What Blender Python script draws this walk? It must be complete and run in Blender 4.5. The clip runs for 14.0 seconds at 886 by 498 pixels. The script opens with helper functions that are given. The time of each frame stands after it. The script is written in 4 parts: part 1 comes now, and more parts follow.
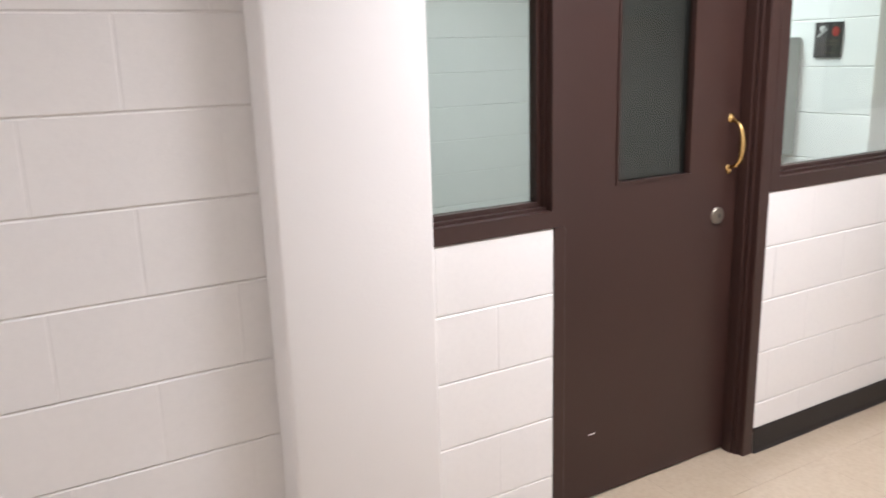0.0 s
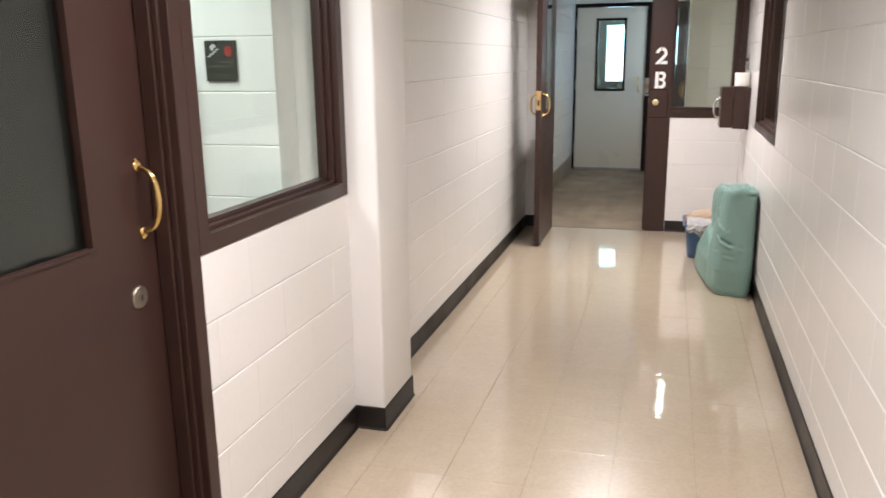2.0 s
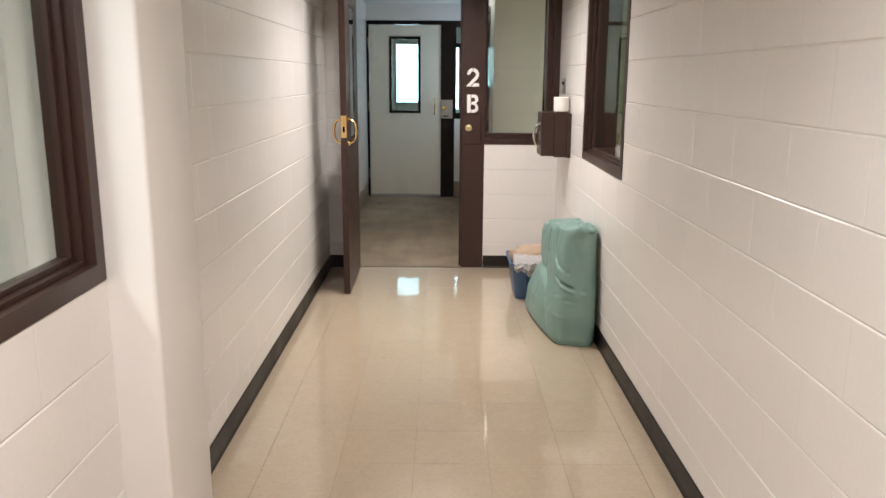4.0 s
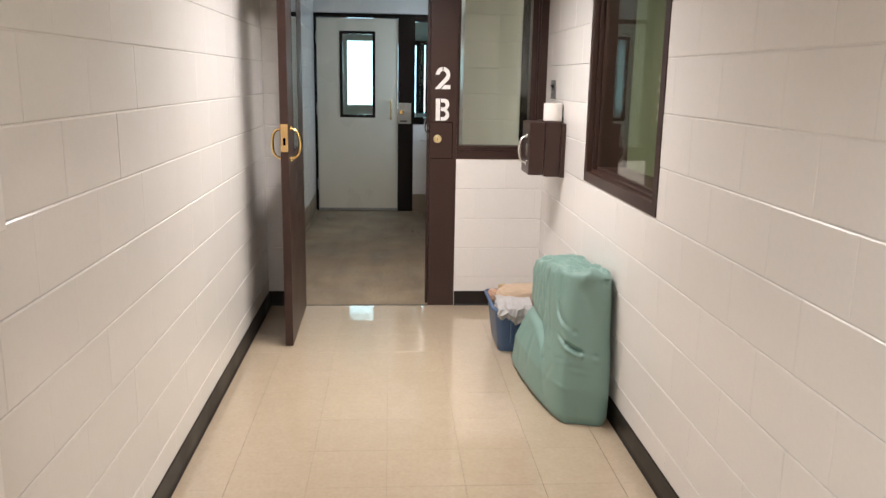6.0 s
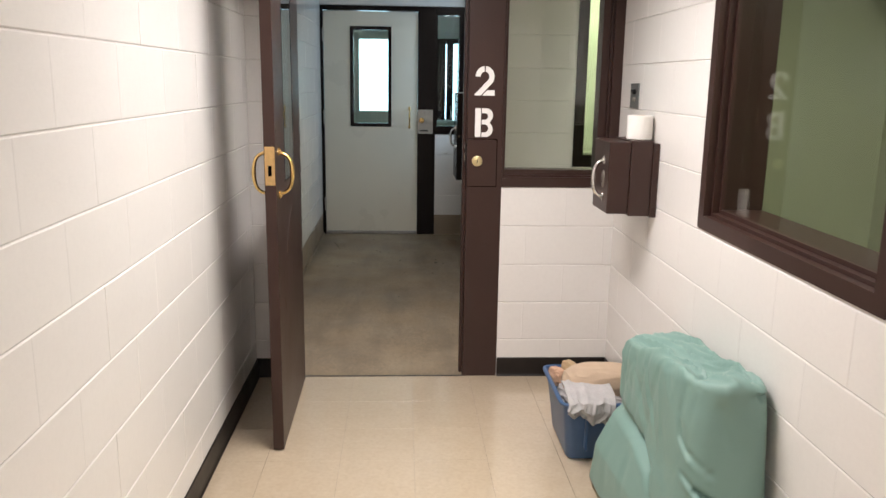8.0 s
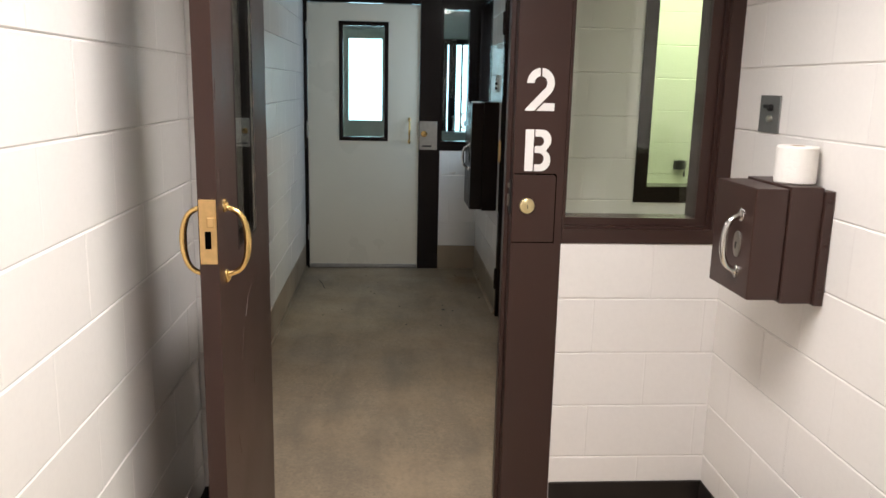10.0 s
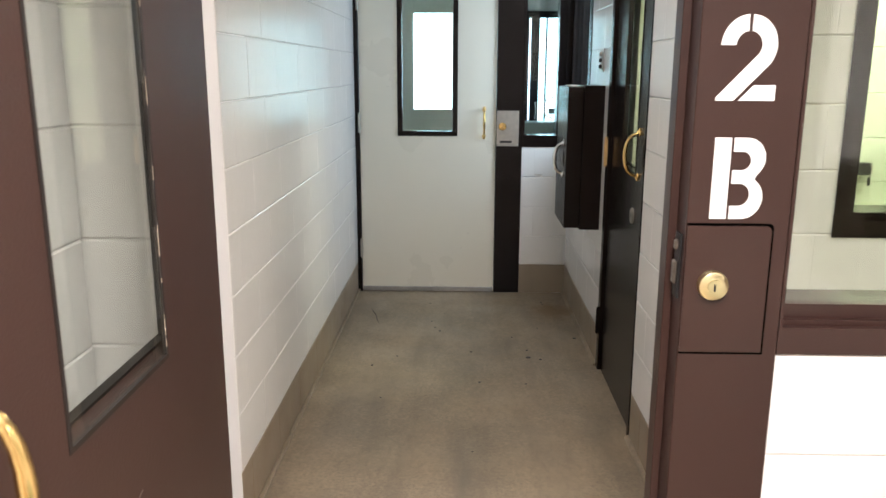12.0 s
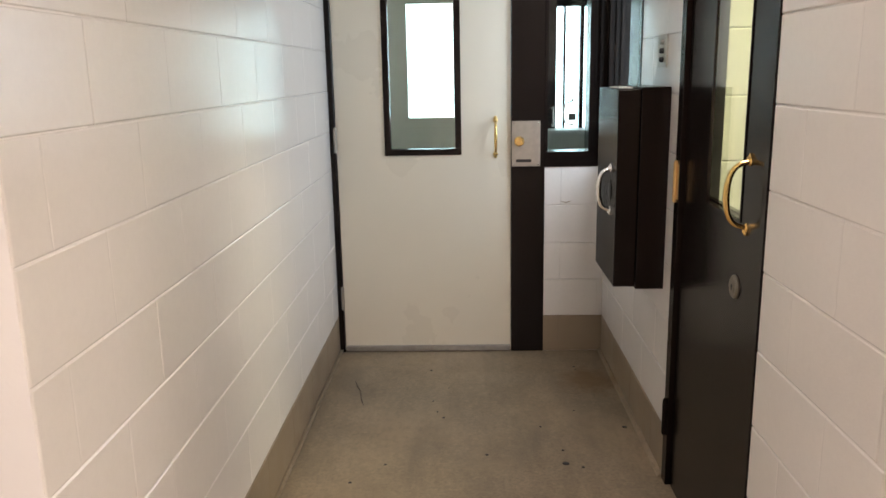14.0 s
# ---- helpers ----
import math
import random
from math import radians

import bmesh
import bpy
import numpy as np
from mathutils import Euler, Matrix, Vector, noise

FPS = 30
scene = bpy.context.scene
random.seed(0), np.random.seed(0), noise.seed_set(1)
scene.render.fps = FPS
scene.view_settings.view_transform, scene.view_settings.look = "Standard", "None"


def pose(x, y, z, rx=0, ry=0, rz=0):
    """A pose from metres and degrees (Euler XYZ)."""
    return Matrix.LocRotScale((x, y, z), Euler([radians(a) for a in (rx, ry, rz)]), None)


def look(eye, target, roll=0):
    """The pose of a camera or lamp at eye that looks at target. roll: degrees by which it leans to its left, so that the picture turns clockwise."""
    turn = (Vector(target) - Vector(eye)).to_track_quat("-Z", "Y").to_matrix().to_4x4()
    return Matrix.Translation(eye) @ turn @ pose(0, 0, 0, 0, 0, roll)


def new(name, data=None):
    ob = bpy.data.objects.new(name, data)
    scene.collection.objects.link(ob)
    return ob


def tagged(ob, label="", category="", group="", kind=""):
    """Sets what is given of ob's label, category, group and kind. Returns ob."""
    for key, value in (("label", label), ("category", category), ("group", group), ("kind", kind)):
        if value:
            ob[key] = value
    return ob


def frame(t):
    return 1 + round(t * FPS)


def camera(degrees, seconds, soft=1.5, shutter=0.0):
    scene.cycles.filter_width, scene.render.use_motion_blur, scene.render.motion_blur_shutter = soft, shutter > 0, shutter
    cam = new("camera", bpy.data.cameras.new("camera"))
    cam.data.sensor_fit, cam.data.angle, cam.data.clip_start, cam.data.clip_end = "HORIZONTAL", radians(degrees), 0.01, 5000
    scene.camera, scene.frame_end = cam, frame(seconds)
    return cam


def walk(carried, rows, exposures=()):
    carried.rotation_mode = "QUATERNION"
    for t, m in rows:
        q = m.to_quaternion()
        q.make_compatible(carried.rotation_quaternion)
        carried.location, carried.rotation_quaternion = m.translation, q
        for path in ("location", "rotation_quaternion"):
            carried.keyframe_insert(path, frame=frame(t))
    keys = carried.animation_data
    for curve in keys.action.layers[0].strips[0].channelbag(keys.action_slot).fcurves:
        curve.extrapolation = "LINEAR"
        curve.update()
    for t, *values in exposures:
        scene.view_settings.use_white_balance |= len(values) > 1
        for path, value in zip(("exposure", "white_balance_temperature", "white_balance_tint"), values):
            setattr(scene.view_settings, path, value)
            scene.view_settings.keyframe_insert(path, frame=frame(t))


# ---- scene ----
cam = camera(59.0, 14.0, shutter=0.25)
PATH = [
    (0, (0.619, 0.46, 1.513), (-1.07, 1.42, 1.039), -1.8),
    (0.5, (0.413, 0.57, 1.522), (-1.016, 1.867, 0.997), -2.3),
    (1, (0.244, 0.664, 1.531), (-0.839, 2.261, 1.006), -2.7),
    (1.5, (0.123, 0.826, 1.528), (-0.657, 2.6, 1.033), -1.5),
    (2, (0.039, 0.993, 1.534), (-0.499, 2.861, 1.063), -0.7),
    (2.5, (-0.106, 1.19, 1.544), (-0.418, 3.107, 1.066), -0.4),
    (3, (-0.202, 1.375, 1.547), (-0.376, 3.311, 1.074), -0.8),
    (3.5, (-0.249, 1.599, 1.545), (-0.345, 3.547, 1.104), -0.3),
    (4, (-0.298, 1.858, 1.542), (-0.293, 3.812, 1.113), 0.3),
    (6.5, (-0.394, 3.261, 1.537), (-0.259, 5.211, 1.112), 1.0),
    (7, (-0.388, 3.587, 1.541), (-0.312, 5.539, 1.113), 1.6),
    (9.5, (-0.584, 5.194, 1.536), (-0.413, 7.145, 1.13), -0.1),
    (10, (-0.56, 5.516, 1.545), (-0.42, 7.469, 1.138), 1.3),
    (10.5, (-0.558, 5.861, 1.533), (-0.451, 7.813, 1.112), 0.6),
    (11, (-0.546, 6.175, 1.522), (-0.487, 8.125, 1.085), 0.1),
    (11.5, (-0.529, 6.5, 1.531), (-0.54, 8.452, 1.095), 0.6),
    (12, (-0.53, 6.808, 1.52), (-0.579, 8.757, 1.074), 0.2),
    (12.5, (-0.509, 7.115, 1.512), (-0.591, 9.061, 1.056), -0.4),
    (13, (-0.472, 7.415, 1.51), (-0.6, 9.361, 1.067), -0.1),
    (13.5, (-0.479, 7.734, 1.516), (-0.619, 9.676, 1.058), -1.2),
    (14, (-0.543, 8.0, 1.511), (-0.606, 9.95, 1.07), -1.1),
]
EXPOSURES = [(0, 0.34, 5700, 10), (0.5, 0.32, 5750, 10), (1, 0.18, 5850, 10), (1.5, 0.24, 5900, 10), (2, 0.27, 6050, 10), (3, 0.10, 6300, 10), (4, 0.06, 6350, 10), (6.5, 0.13, 6300, 10), (9.5, 0.12, 6250, 9), (10, 0.12, 6250, 9), (11, 0.44, 5950, 9), (11.5, 0.74, 6300, 13), (12, 1.04, 6250, 11), (12.5, 1.20, 7100, 20), (13.1, 0.95, 7400, 19), (14, 1.02, 7150, 19)]
walk(cam, [(t, look(eye, target, roll)) for t, eye, target, roll in PATH], EXPOSURES)

# ---- light ----
world = bpy.data.worlds.new("sky")
scene.world = world
world.use_nodes = True
wn = world.node_tree.nodes
sky = wn.new("ShaderNodeTexSky")
sky.sky_type, sky.sun_disc = "NISHITA", False
sky.sun_elevation, sky.sun_rotation = radians(40), radians(20)
world.node_tree.links.new(sky.outputs[0], wn["Background"].inputs[0])
wn["Background"].inputs[1].default_value = 0.08


def area(name, x, y, z, sx, sy, watts, colour, turn=(0, 0, 0), spread=180):
    lamp = bpy.data.lights.new(name, "AREA")
    lamp.shape, lamp.size, lamp.size_y = "RECTANGLE", sx, sy
    lamp.energy, lamp.color = watts, colour
    lamp.spread = radians(spread)
    ob = new(name, lamp)
    ob.matrix_world = pose(x, y, z, *turn)
    return ob


WARM = (1.0, 0.918, 0.880)
CEIL = 2.44
area("tube_light", -0.33, 6.85, CEIL - 0.075, 0.26, 1.16, 41, WARM, spread=156)
area("tube_light", -0.33, 2.35, CEIL - 0.075, 0.26, 1.16, 42, WARM, spread=164)
# Unseen fill lamp behind the start, added to brighten the first wall and pillar.
area("tube_light", -0.20, -0.95, CEIL - 0.075, 0.26, 1.16, 22, WARM)
area("room_light", -1.95, 2.75, CEIL - 0.03, 0.3, 1.2, 30, (0.95, 1.0, 0.95))
area("booth_light", 1.3, 9.95, CEIL - 0.03, 0.9, 0.3, 26, (1.0, 0.98, 0.72))
area("office_light", 1.45, 6.2, CEIL - 0.03, 0.3, 0.9, 25, (1.0, 0.98, 0.80))
area("lobby_light", 0.08, 9.93, CEIL - 0.075, 0.10, 1.10, 5.0, (1.0, 0.94, 0.88))
# Two unseen lamps, added to either side to brighten passage and lobby walls.
area("passage_fill_light", -1.95, 8.84, CEIL - 0.075, 0.9, 0.26, 10, WARM)
area("passage_fill_light", 1.75, 8.84, CEIL - 0.075, 0.9, 0.26, 16, WARM)
# Unseen bluish lamp behind the dark side window, added to tint the lobby wall.
area("daylight", 0.36, 11.72, 1.62, 0.9, 0.6, 8, (0.62, 0.82, 1.0), (0, 90, 0))

# ---- materials ----


def material(name, colour, rough=0.5, metal=0.0, grain=0.0, grain_scale=120.0, patch=0.0, patch_scale=3.0, patch_colour=None,
             bump=0.0, bump_scale=90.0, coat=0.0, vary=0.0, rough_vary=0.0, wave=0.0, spec=0.5):
    m = bpy.data.materials.new(name)
    m.use_nodes = True
    n, l = m.node_tree.nodes, m.node_tree.links
    b = n["Principled BSDF"]
    b.inputs["Base Color"].default_value = (*colour, 1)
    b.inputs["Roughness"].default_value = rough
    b.inputs["Metallic"].default_value = metal
    b.inputs["Specular IOR Level"].default_value = spec
    b.inputs["Coat Weight"].default_value = coat
    b.inputs["Coat Roughness"].default_value = 0.025
    geo = n.new("ShaderNodeNewGeometry")
    where = geo.outputs["Position"]

    def cloud(scale, detail=4.0, lo=0.35, hi=0.65):
        t = n.new("ShaderNodeTexNoise")
        t.inputs["Scale"].default_value, t.inputs["Detail"].default_value = scale, detail
        l.new(where, t.inputs["Vector"])
        r = n.new("ShaderNodeMapRange")
        r.inputs["From Min"].default_value, r.inputs["From Max"].default_value = lo, hi
        l.new(t.outputs[0], r.inputs["Value"])
        return r.outputs[0]

    def mix(fac, a, c, blend="MIX"):
        x = n.new("ShaderNodeMix")
        x.data_type, x.blend_type = "RGBA", blend
        if isinstance(fac, float):
            x.inputs[0].default_value = fac
        else:
            l.new(fac, x.inputs[0])
        for sock, v in ((x.inputs[6], a), (x.inputs[7], c)):
            if isinstance(v, tuple):
                sock.default_value = (*v, 1)
            else:
                l.new(v, sock)
        return x.outputs[2]

    def times(a, k):
        x = n.new("ShaderNodeMath")
        x.operation = "MULTIPLY"
        l.new(a, x.inputs[0])
        x.inputs[1].default_value = k
        return x.outputs[0]

    col = colour
    if patch:
        col = mix(times(cloud(patch_scale), patch), col, patch_colour or tuple(c * 0.55 for c in colour))
    if grain:
        col = mix(times(cloud(grain_scale, 2.0, 0.42, 0.72), grain), col, tuple(c * 0.6 for c in colour))
        col = mix(times(cloud(grain_scale * 0.61, 2.0, 0.5, 0.75), grain * 0.7), col, tuple(min(1, c * 1.25) for c in colour))
    if vary:
        info = n.new("ShaderNodeObjectInfo")
        col = mix(times(info.outputs["Random"], vary), col, tuple(c * 0.7 for c in colour))
    if not isinstance(col, tuple):
        l.new(col, b.inputs["Base Color"])
    if rough_vary:
        a = n.new("ShaderNodeMapRange")
        a.inputs["To Min"].default_value, a.inputs["To Max"].default_value = max(0.02, rough - rough_vary), rough + rough_vary
        l.new(cloud(2.6, 6.0), a.inputs["Value"])
        l.new(a.outputs[0], b.inputs["Roughness"])
    if bump:
        p = n.new("ShaderNodeBump")
        p.inputs["Strength"].default_value, p.inputs["Distance"].default_value = bump, 0.002
        l.new(cloud(bump_scale, 5.0, 0.2, 0.8), p.inputs["Height"])
        if wave:
            q = n.new("ShaderNodeBump")
            q.inputs["Strength"].default_value, q.inputs["Distance"].default_value = wave, 0.01
            l.new(cloud(7.0, 3.0, 0.2, 0.8), q.inputs["Height"])
            l.new(p.outputs[0], q.inputs["Normal"])
            p = q
        l.new(p.outputs[0], b.inputs["Normal"])
        if coat and wave:
            l.new(q.outputs[0], b.inputs["Coat Normal"])
    return m


def glass(name, tint, rough=0.0):
    m = bpy.data.materials.new(name)
    m.use_nodes = True
    n, l = m.node_tree.nodes, m.node_tree.links
    n.remove(n["Principled BSDF"])
    clear, shine, edge, mixer = (n.new("ShaderNodeBsdfTransparent"), n.new("ShaderNodeBsdfGlossy"), n.new("ShaderNodeLayerWeight"),
                                 n.new("ShaderNodeMixShader"))
    edge.inputs[0].default_value = 0.5
    power, gain = n.new("ShaderNodeMath"), n.new("ShaderNodeMath")
    power.operation, gain.operation = "POWER", "MULTIPLY_ADD"
    power.inputs[1].default_value, gain.inputs[1].default_value, gain.inputs[2].default_value = 5.0, 0.95, 0.045
    l.new(edge.outputs["Facing"], power.inputs[0])
    l.new(power.outputs[0], gain.inputs[0])
    clear.inputs[0].default_value = (*tint, 1)
    shine.inputs["Roughness"].default_value = rough
    l.new(gain.outputs[0], mixer.inputs[0])
    l.new(clear.outputs[0], mixer.inputs[1])
    l.new(shine.outputs[0], mixer.inputs[2])
    l.new(mixer.outputs[0], n["Material Output"].inputs[0])
    return m


def glow(name, colour, strength):
    m = bpy.data.materials.new(name)
    m.use_nodes = True
    n, l = m.node_tree.nodes, m.node_tree.links
    e = n.new("ShaderNodeEmission")
    e.inputs[0].default_value, e.inputs[1].default_value = (*colour, 1), strength
    l.new(e.outputs[0], n["Material Output"].inputs[0])
    return m


PAINT = material("white_block_paint", (0.80, 0.77, 0.735), 0.21, grain=0.05, grain_scale=60, patch=0.08, patch_scale=2.2,
                 patch_colour=(0.70, 0.655, 0.60), bump=0.10, bump_scale=150, vary=0.06, wave=0.045)
PLASTER = material("white_smooth_paint", (0.80, 0.77, 0.735), 0.42, patch=0.07, patch_scale=1.7, patch_colour=(0.70, 0.66, 0.61), bump=0.12, bump_scale=120, wave=0.06)
CEILING = material("ceiling_paint", (0.78, 0.76, 0.73), 0.8, patch=0.1, bump=0.2, bump_scale=60)
GREENWALL = material("pale_green_block_paint", (0.74, 0.76, 0.60), 0.45, patch=0.06, bump=0.2, bump_scale=120, vary=0.06)
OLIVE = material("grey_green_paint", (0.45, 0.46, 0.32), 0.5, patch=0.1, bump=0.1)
BROWN = material("brown_enamel", (0.0395, 0.0188, 0.0145), 0.36, patch=0.12, patch_scale=5, patch_colour=(0.031, 0.0168, 0.0136), bump=0.10, bump_scale=220, rough_vary=0.03, grain=0.06, grain_scale=60, spec=0.38)
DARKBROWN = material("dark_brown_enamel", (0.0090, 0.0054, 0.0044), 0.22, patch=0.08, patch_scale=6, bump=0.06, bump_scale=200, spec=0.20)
BLACKBASE = material("black_rubber_base", (0.0155, 0.0120, 0.0100), 0.40, patch=0.3, patch_scale=9, patch_colour=(0.025, 0.0195, 0.0165), bump=0.08, rough_vary=0.08, spec=0.28)
TAUPE = material("taupe_paint", (0.29, 0.225, 0.155), 0.45, patch=0.25, patch_scale=7, patch_colour=(0.22, 0.17, 0.12), bump=0.2, bump_scale=140, rough_vary=0.1)
CREAM = material("cream_enamel", (0.79, 0.745, 0.625), 0.34, patch=0.08, patch_scale=4, patch_colour=(0.62, 0.57, 0.50), bump=0.06, bump_scale=150, rough_vary=0.1)
VINYLTILE = material("cream_vinyl_tile", (0.525, 0.425, 0.308), 0.26, grain=0.20, grain_scale=60, patch=0.34, patch_scale=13, patch_colour=(0.475, 0.378, 0.265), coat=1.0,
                     bump=0.012, bump_scale=40, vary=0.05, wave=0.06)
GROUT = material("tile_joint", (0.34, 0.275, 0.20), 0.6, patch=0.3, patch_scale=8)
CONCRETE = material("worn_concrete", (0.305, 0.234, 0.156), 0.42, grain=0.7, grain_scale=75, patch=0.55, patch_scale=5.0, patch_colour=(0.190, 0.150, 0.105),
                    bump=0.25, bump_scale=130, rough_vary=0.08)
BRASS = material("polished_brass", (0.80, 0.55, 0.22), 0.22, 1.0, patch=0.2, patch_scale=40, patch_colour=(0.62, 0.40, 0.15), rough_vary=0.08)
WORNBRASS = material("brushed_brass", (0.74, 0.50, 0.23), 0.42, 1.0, patch=0.4, patch_scale=60, patch_colour=(0.52, 0.34, 0.15), bump=0.1, bump_scale=300)
PALEBRASS = material("pale_brass", (0.82, 0.70, 0.40), 0.3, 1.0, patch=0.2, patch_scale=60)
CHROME = material("chrome", (0.78, 0.77, 0.75), 0.18, 1.0, patch=0.15, patch_scale=50)
STEEL = material("brushed_steel", (0.50, 0.47, 0.42), 0.45, 1.0, patch=0.25, patch_scale=30, bump=0.05, bump_scale=300)
AGED = material("aged_nickel", (0.30, 0.26, 0.215), 0.42, 0.9, patch=0.3, patch_scale=60, bump=0.05, bump_scale=300)
GREYPLATE = material("grey_steel_plate", (0.26, 0.26, 0.25), 0.4, 0.7, patch=0.2, patch_scale=30)
BLACK = material("black_plastic", (0.012, 0.011, 0.011), 0.4)
SCRATCH = material("scratched_enamel", (0.085, 0.052, 0.042), 0.5, patch=0.4, patch_scale=120)
CHIP = material("bare_worn_metal", (0.42, 0.34, 0.26), 0.6, patch=0.5, patch_scale=80)
# Near-black that paints in the shade of openings and gaps.
SHADEBLACK = material("painted_shade_black", (0.0015, 0.0014, 0.0013), 1.0, spec=0.0)
STENCIL = material("white_stencil_paint", (0.82, 0.80, 0.77), 0.45, patch=0.08, patch_scale=30, bump=0.06)
TEAL = material("teal_vinyl", (0.200, 0.318, 0.276), 0.42, patch=0.22, patch_scale=6, patch_colour=(0.145, 0.262, 0.224), bump=0.16, bump_scale=260, rough_vary=0.08, wave=0.04)
BLUE = material("blue_plastic", (0.055, 0.115, 0.235), 0.38, patch=0.15, patch_scale=9, bump=0.05)
BEIGE = material("beige_cloth", (0.50, 0.375, 0.265), 0.9, grain=0.2, grain_scale=220, patch=0.2, patch_scale=14, bump=0.5, bump_scale=420)
PINK = material("orange_cloth", (0.50, 0.315, 0.21), 0.9, grain=0.2, grain_scale=200, bump=0.5, bump_scale=400)
TANCLOTH = material("tan_cloth", (0.44, 0.315, 0.18), 0.9, grain=0.2, grain_scale=220, patch=0.2, patch_scale=14, bump=0.5, bump_scale=420)
GREYCLOTH = material("grey_cloth", (0.46, 0.44, 0.43), 0.92, grain=0.2, grain_scale=200, patch=0.3, patch_scale=18, bump=0.5, bump_scale=380)
PAPER = material("tissue_paper", (0.80, 0.77, 0.72), 0.95, bump=0.5, bump_scale=160)
SIGNBLACK = material("dark_sign_plastic", (0.030, 0.026, 0.024), 0.45, patch=0.1)
SIGNRED = material("red_print", (0.28, 0.02, 0.015), 0.5)
SIGNWHITE = material("white_print", (0.62, 0.60, 0.57), 0.5)
SIGNTAN = material("tan_print", (0.10, 0.082, 0.055), 0.5)
GREYBOX = material("grey_enamel", (0.33, 0.33, 0.31), 0.45, patch=0.2, patch_scale=12)
WHITEMETAL = material("white_lamp_metal", (0.78, 0.77, 0.75), 0.4, patch=0.05)
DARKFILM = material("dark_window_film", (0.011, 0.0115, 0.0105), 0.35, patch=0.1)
SEALANT = material("aluminium_sweep", (0.42, 0.41, 0.39), 0.4, 0.8, patch=0.4, patch_scale=25, bump=0.2)


def stain(mat, centre, radius, colour):
    """An irregular mark with a centre of its own."""
    n, l = mat.node_tree.nodes, mat.node_tree.links
    b = n["Principled BSDF"]
    was = b.inputs["Base Color"].links[0].from_socket
    geo, dist, wob, add, ramp, mixer = (n.new("ShaderNodeNewGeometry"), n.new("ShaderNodeVectorMath"), n.new("ShaderNodeTexNoise"), n.new("ShaderNodeMath"),
                                        n.new("ShaderNodeMapRange"), n.new("ShaderNodeMix"))
    dist.operation, add.operation = "DISTANCE", "MULTIPLY_ADD"
    dist.inputs[1].default_value = centre
    wob.inputs["Scale"].default_value, wob.inputs["Detail"].default_value = 14.0, 5.0
    l.new(geo.outputs["Position"], dist.inputs[0])
    l.new(geo.outputs["Position"], wob.inputs["Vector"])
    l.new(wob.outputs[0], add.inputs[0])
    add.inputs[1].default_value = radius * 1.6
    l.new(dist.outputs["Value"], add.inputs[2])
    ramp.inputs["From Min"].default_value, ramp.inputs["From Max"].default_value = radius * 1.9, radius * 1.2
    ramp.inputs["To Max"].default_value = 0.7
    l.new(add.outputs[0], ramp.inputs["Value"])
    mixer.data_type = "RGBA"
    l.new(ramp.outputs[0], mixer.inputs[0])
    l.new(was, mixer.inputs[6])
    mixer.inputs[7].default_value = (*colour, 1)
    l.new(mixer.outputs[2], b.inputs["Base Color"])


def streaks(mat, stretch, colour, amount):
    """Long worn streaks, drawn out along the way that is walked."""
    n, l = mat.node_tree.nodes, mat.node_tree.links
    b = n["Principled BSDF"]
    was = b.inputs["Base Color"].links[0].from_socket
    geo, grow, tex, ramp, mixer = (n.new("ShaderNodeNewGeometry"), n.new("ShaderNodeVectorMath"), n.new("ShaderNodeTexNoise"), n.new("ShaderNodeMapRange"), n.new("ShaderNodeMix"))
    grow.operation = "MULTIPLY"
    grow.inputs[1].default_value = stretch
    l.new(geo.outputs["Position"], grow.inputs[0])
    l.new(grow.outputs[0], tex.inputs["Vector"])
    tex.inputs["Scale"].default_value, tex.inputs["Detail"].default_value = 1.0, 6.0
    ramp.inputs["From Min"].default_value, ramp.inputs["From Max"].default_value, ramp.inputs["To Max"].default_value = 0.46, 0.72, amount
    l.new(tex.outputs[0], ramp.inputs["Value"])
    mixer.data_type = "RGBA"
    l.new(ramp.outputs[0], mixer.inputs[0])
    l.new(was, mixer.inputs[6])
    mixer.inputs[7].default_value = (*colour, 1)
    l.new(mixer.outputs[2], b.inputs["Base Color"])


streaks(CONCRETE, (7.0, 1.4, 1.0), (0.150, 0.120, 0.086), 0.8)
streaks(CONCRETE, (2.6, 2.2, 1.0), (0.37, 0.275, 0.175), 0.6)
streaks(CONCRETE, (34.0, 18.0, 1.0), (0.150, 0.120, 0.085), 0.35)
stain(CONCRETE, (0.05, 11.68, 0.0), 0.17, (0.165, 0.085, 0.025))
GLASS = glass("security_glass", (0.885, 0.92, 0.89))
DAY = glow("daylight_outside", (0.55, 0.80, 1.0), 5.5)

# ---- building blocks ----


def thing(name, loc, label, category, group="", kind=""):
    ob = new(name)
    ob.empty_display_size = 0.05
    ob.location = loc
    return tagged(ob, label, category, group, kind)


def part(name, bm, mat, parent=None, label="", smooth=False, crease=35):
    me = bpy.data.meshes.new(name)
    bmesh.ops.recalc_face_normals(bm, faces=bm.faces)
    bm.to_mesh(me)
    bm.free()
    me.materials.append(mat)
    if smooth:
        me.polygons.foreach_set("use_smooth", [True] * len(me.polygons))
        me.set_sharp_from_angle(angle=radians(crease))
    ob = new(name, me)
    if parent is not None:
        ob.parent = parent
        if parent.type == "EMPTY":
            ob.matrix_parent_inverse = Matrix.Translation(-parent.location)
    if label:
        ob["label"] = label
    return ob


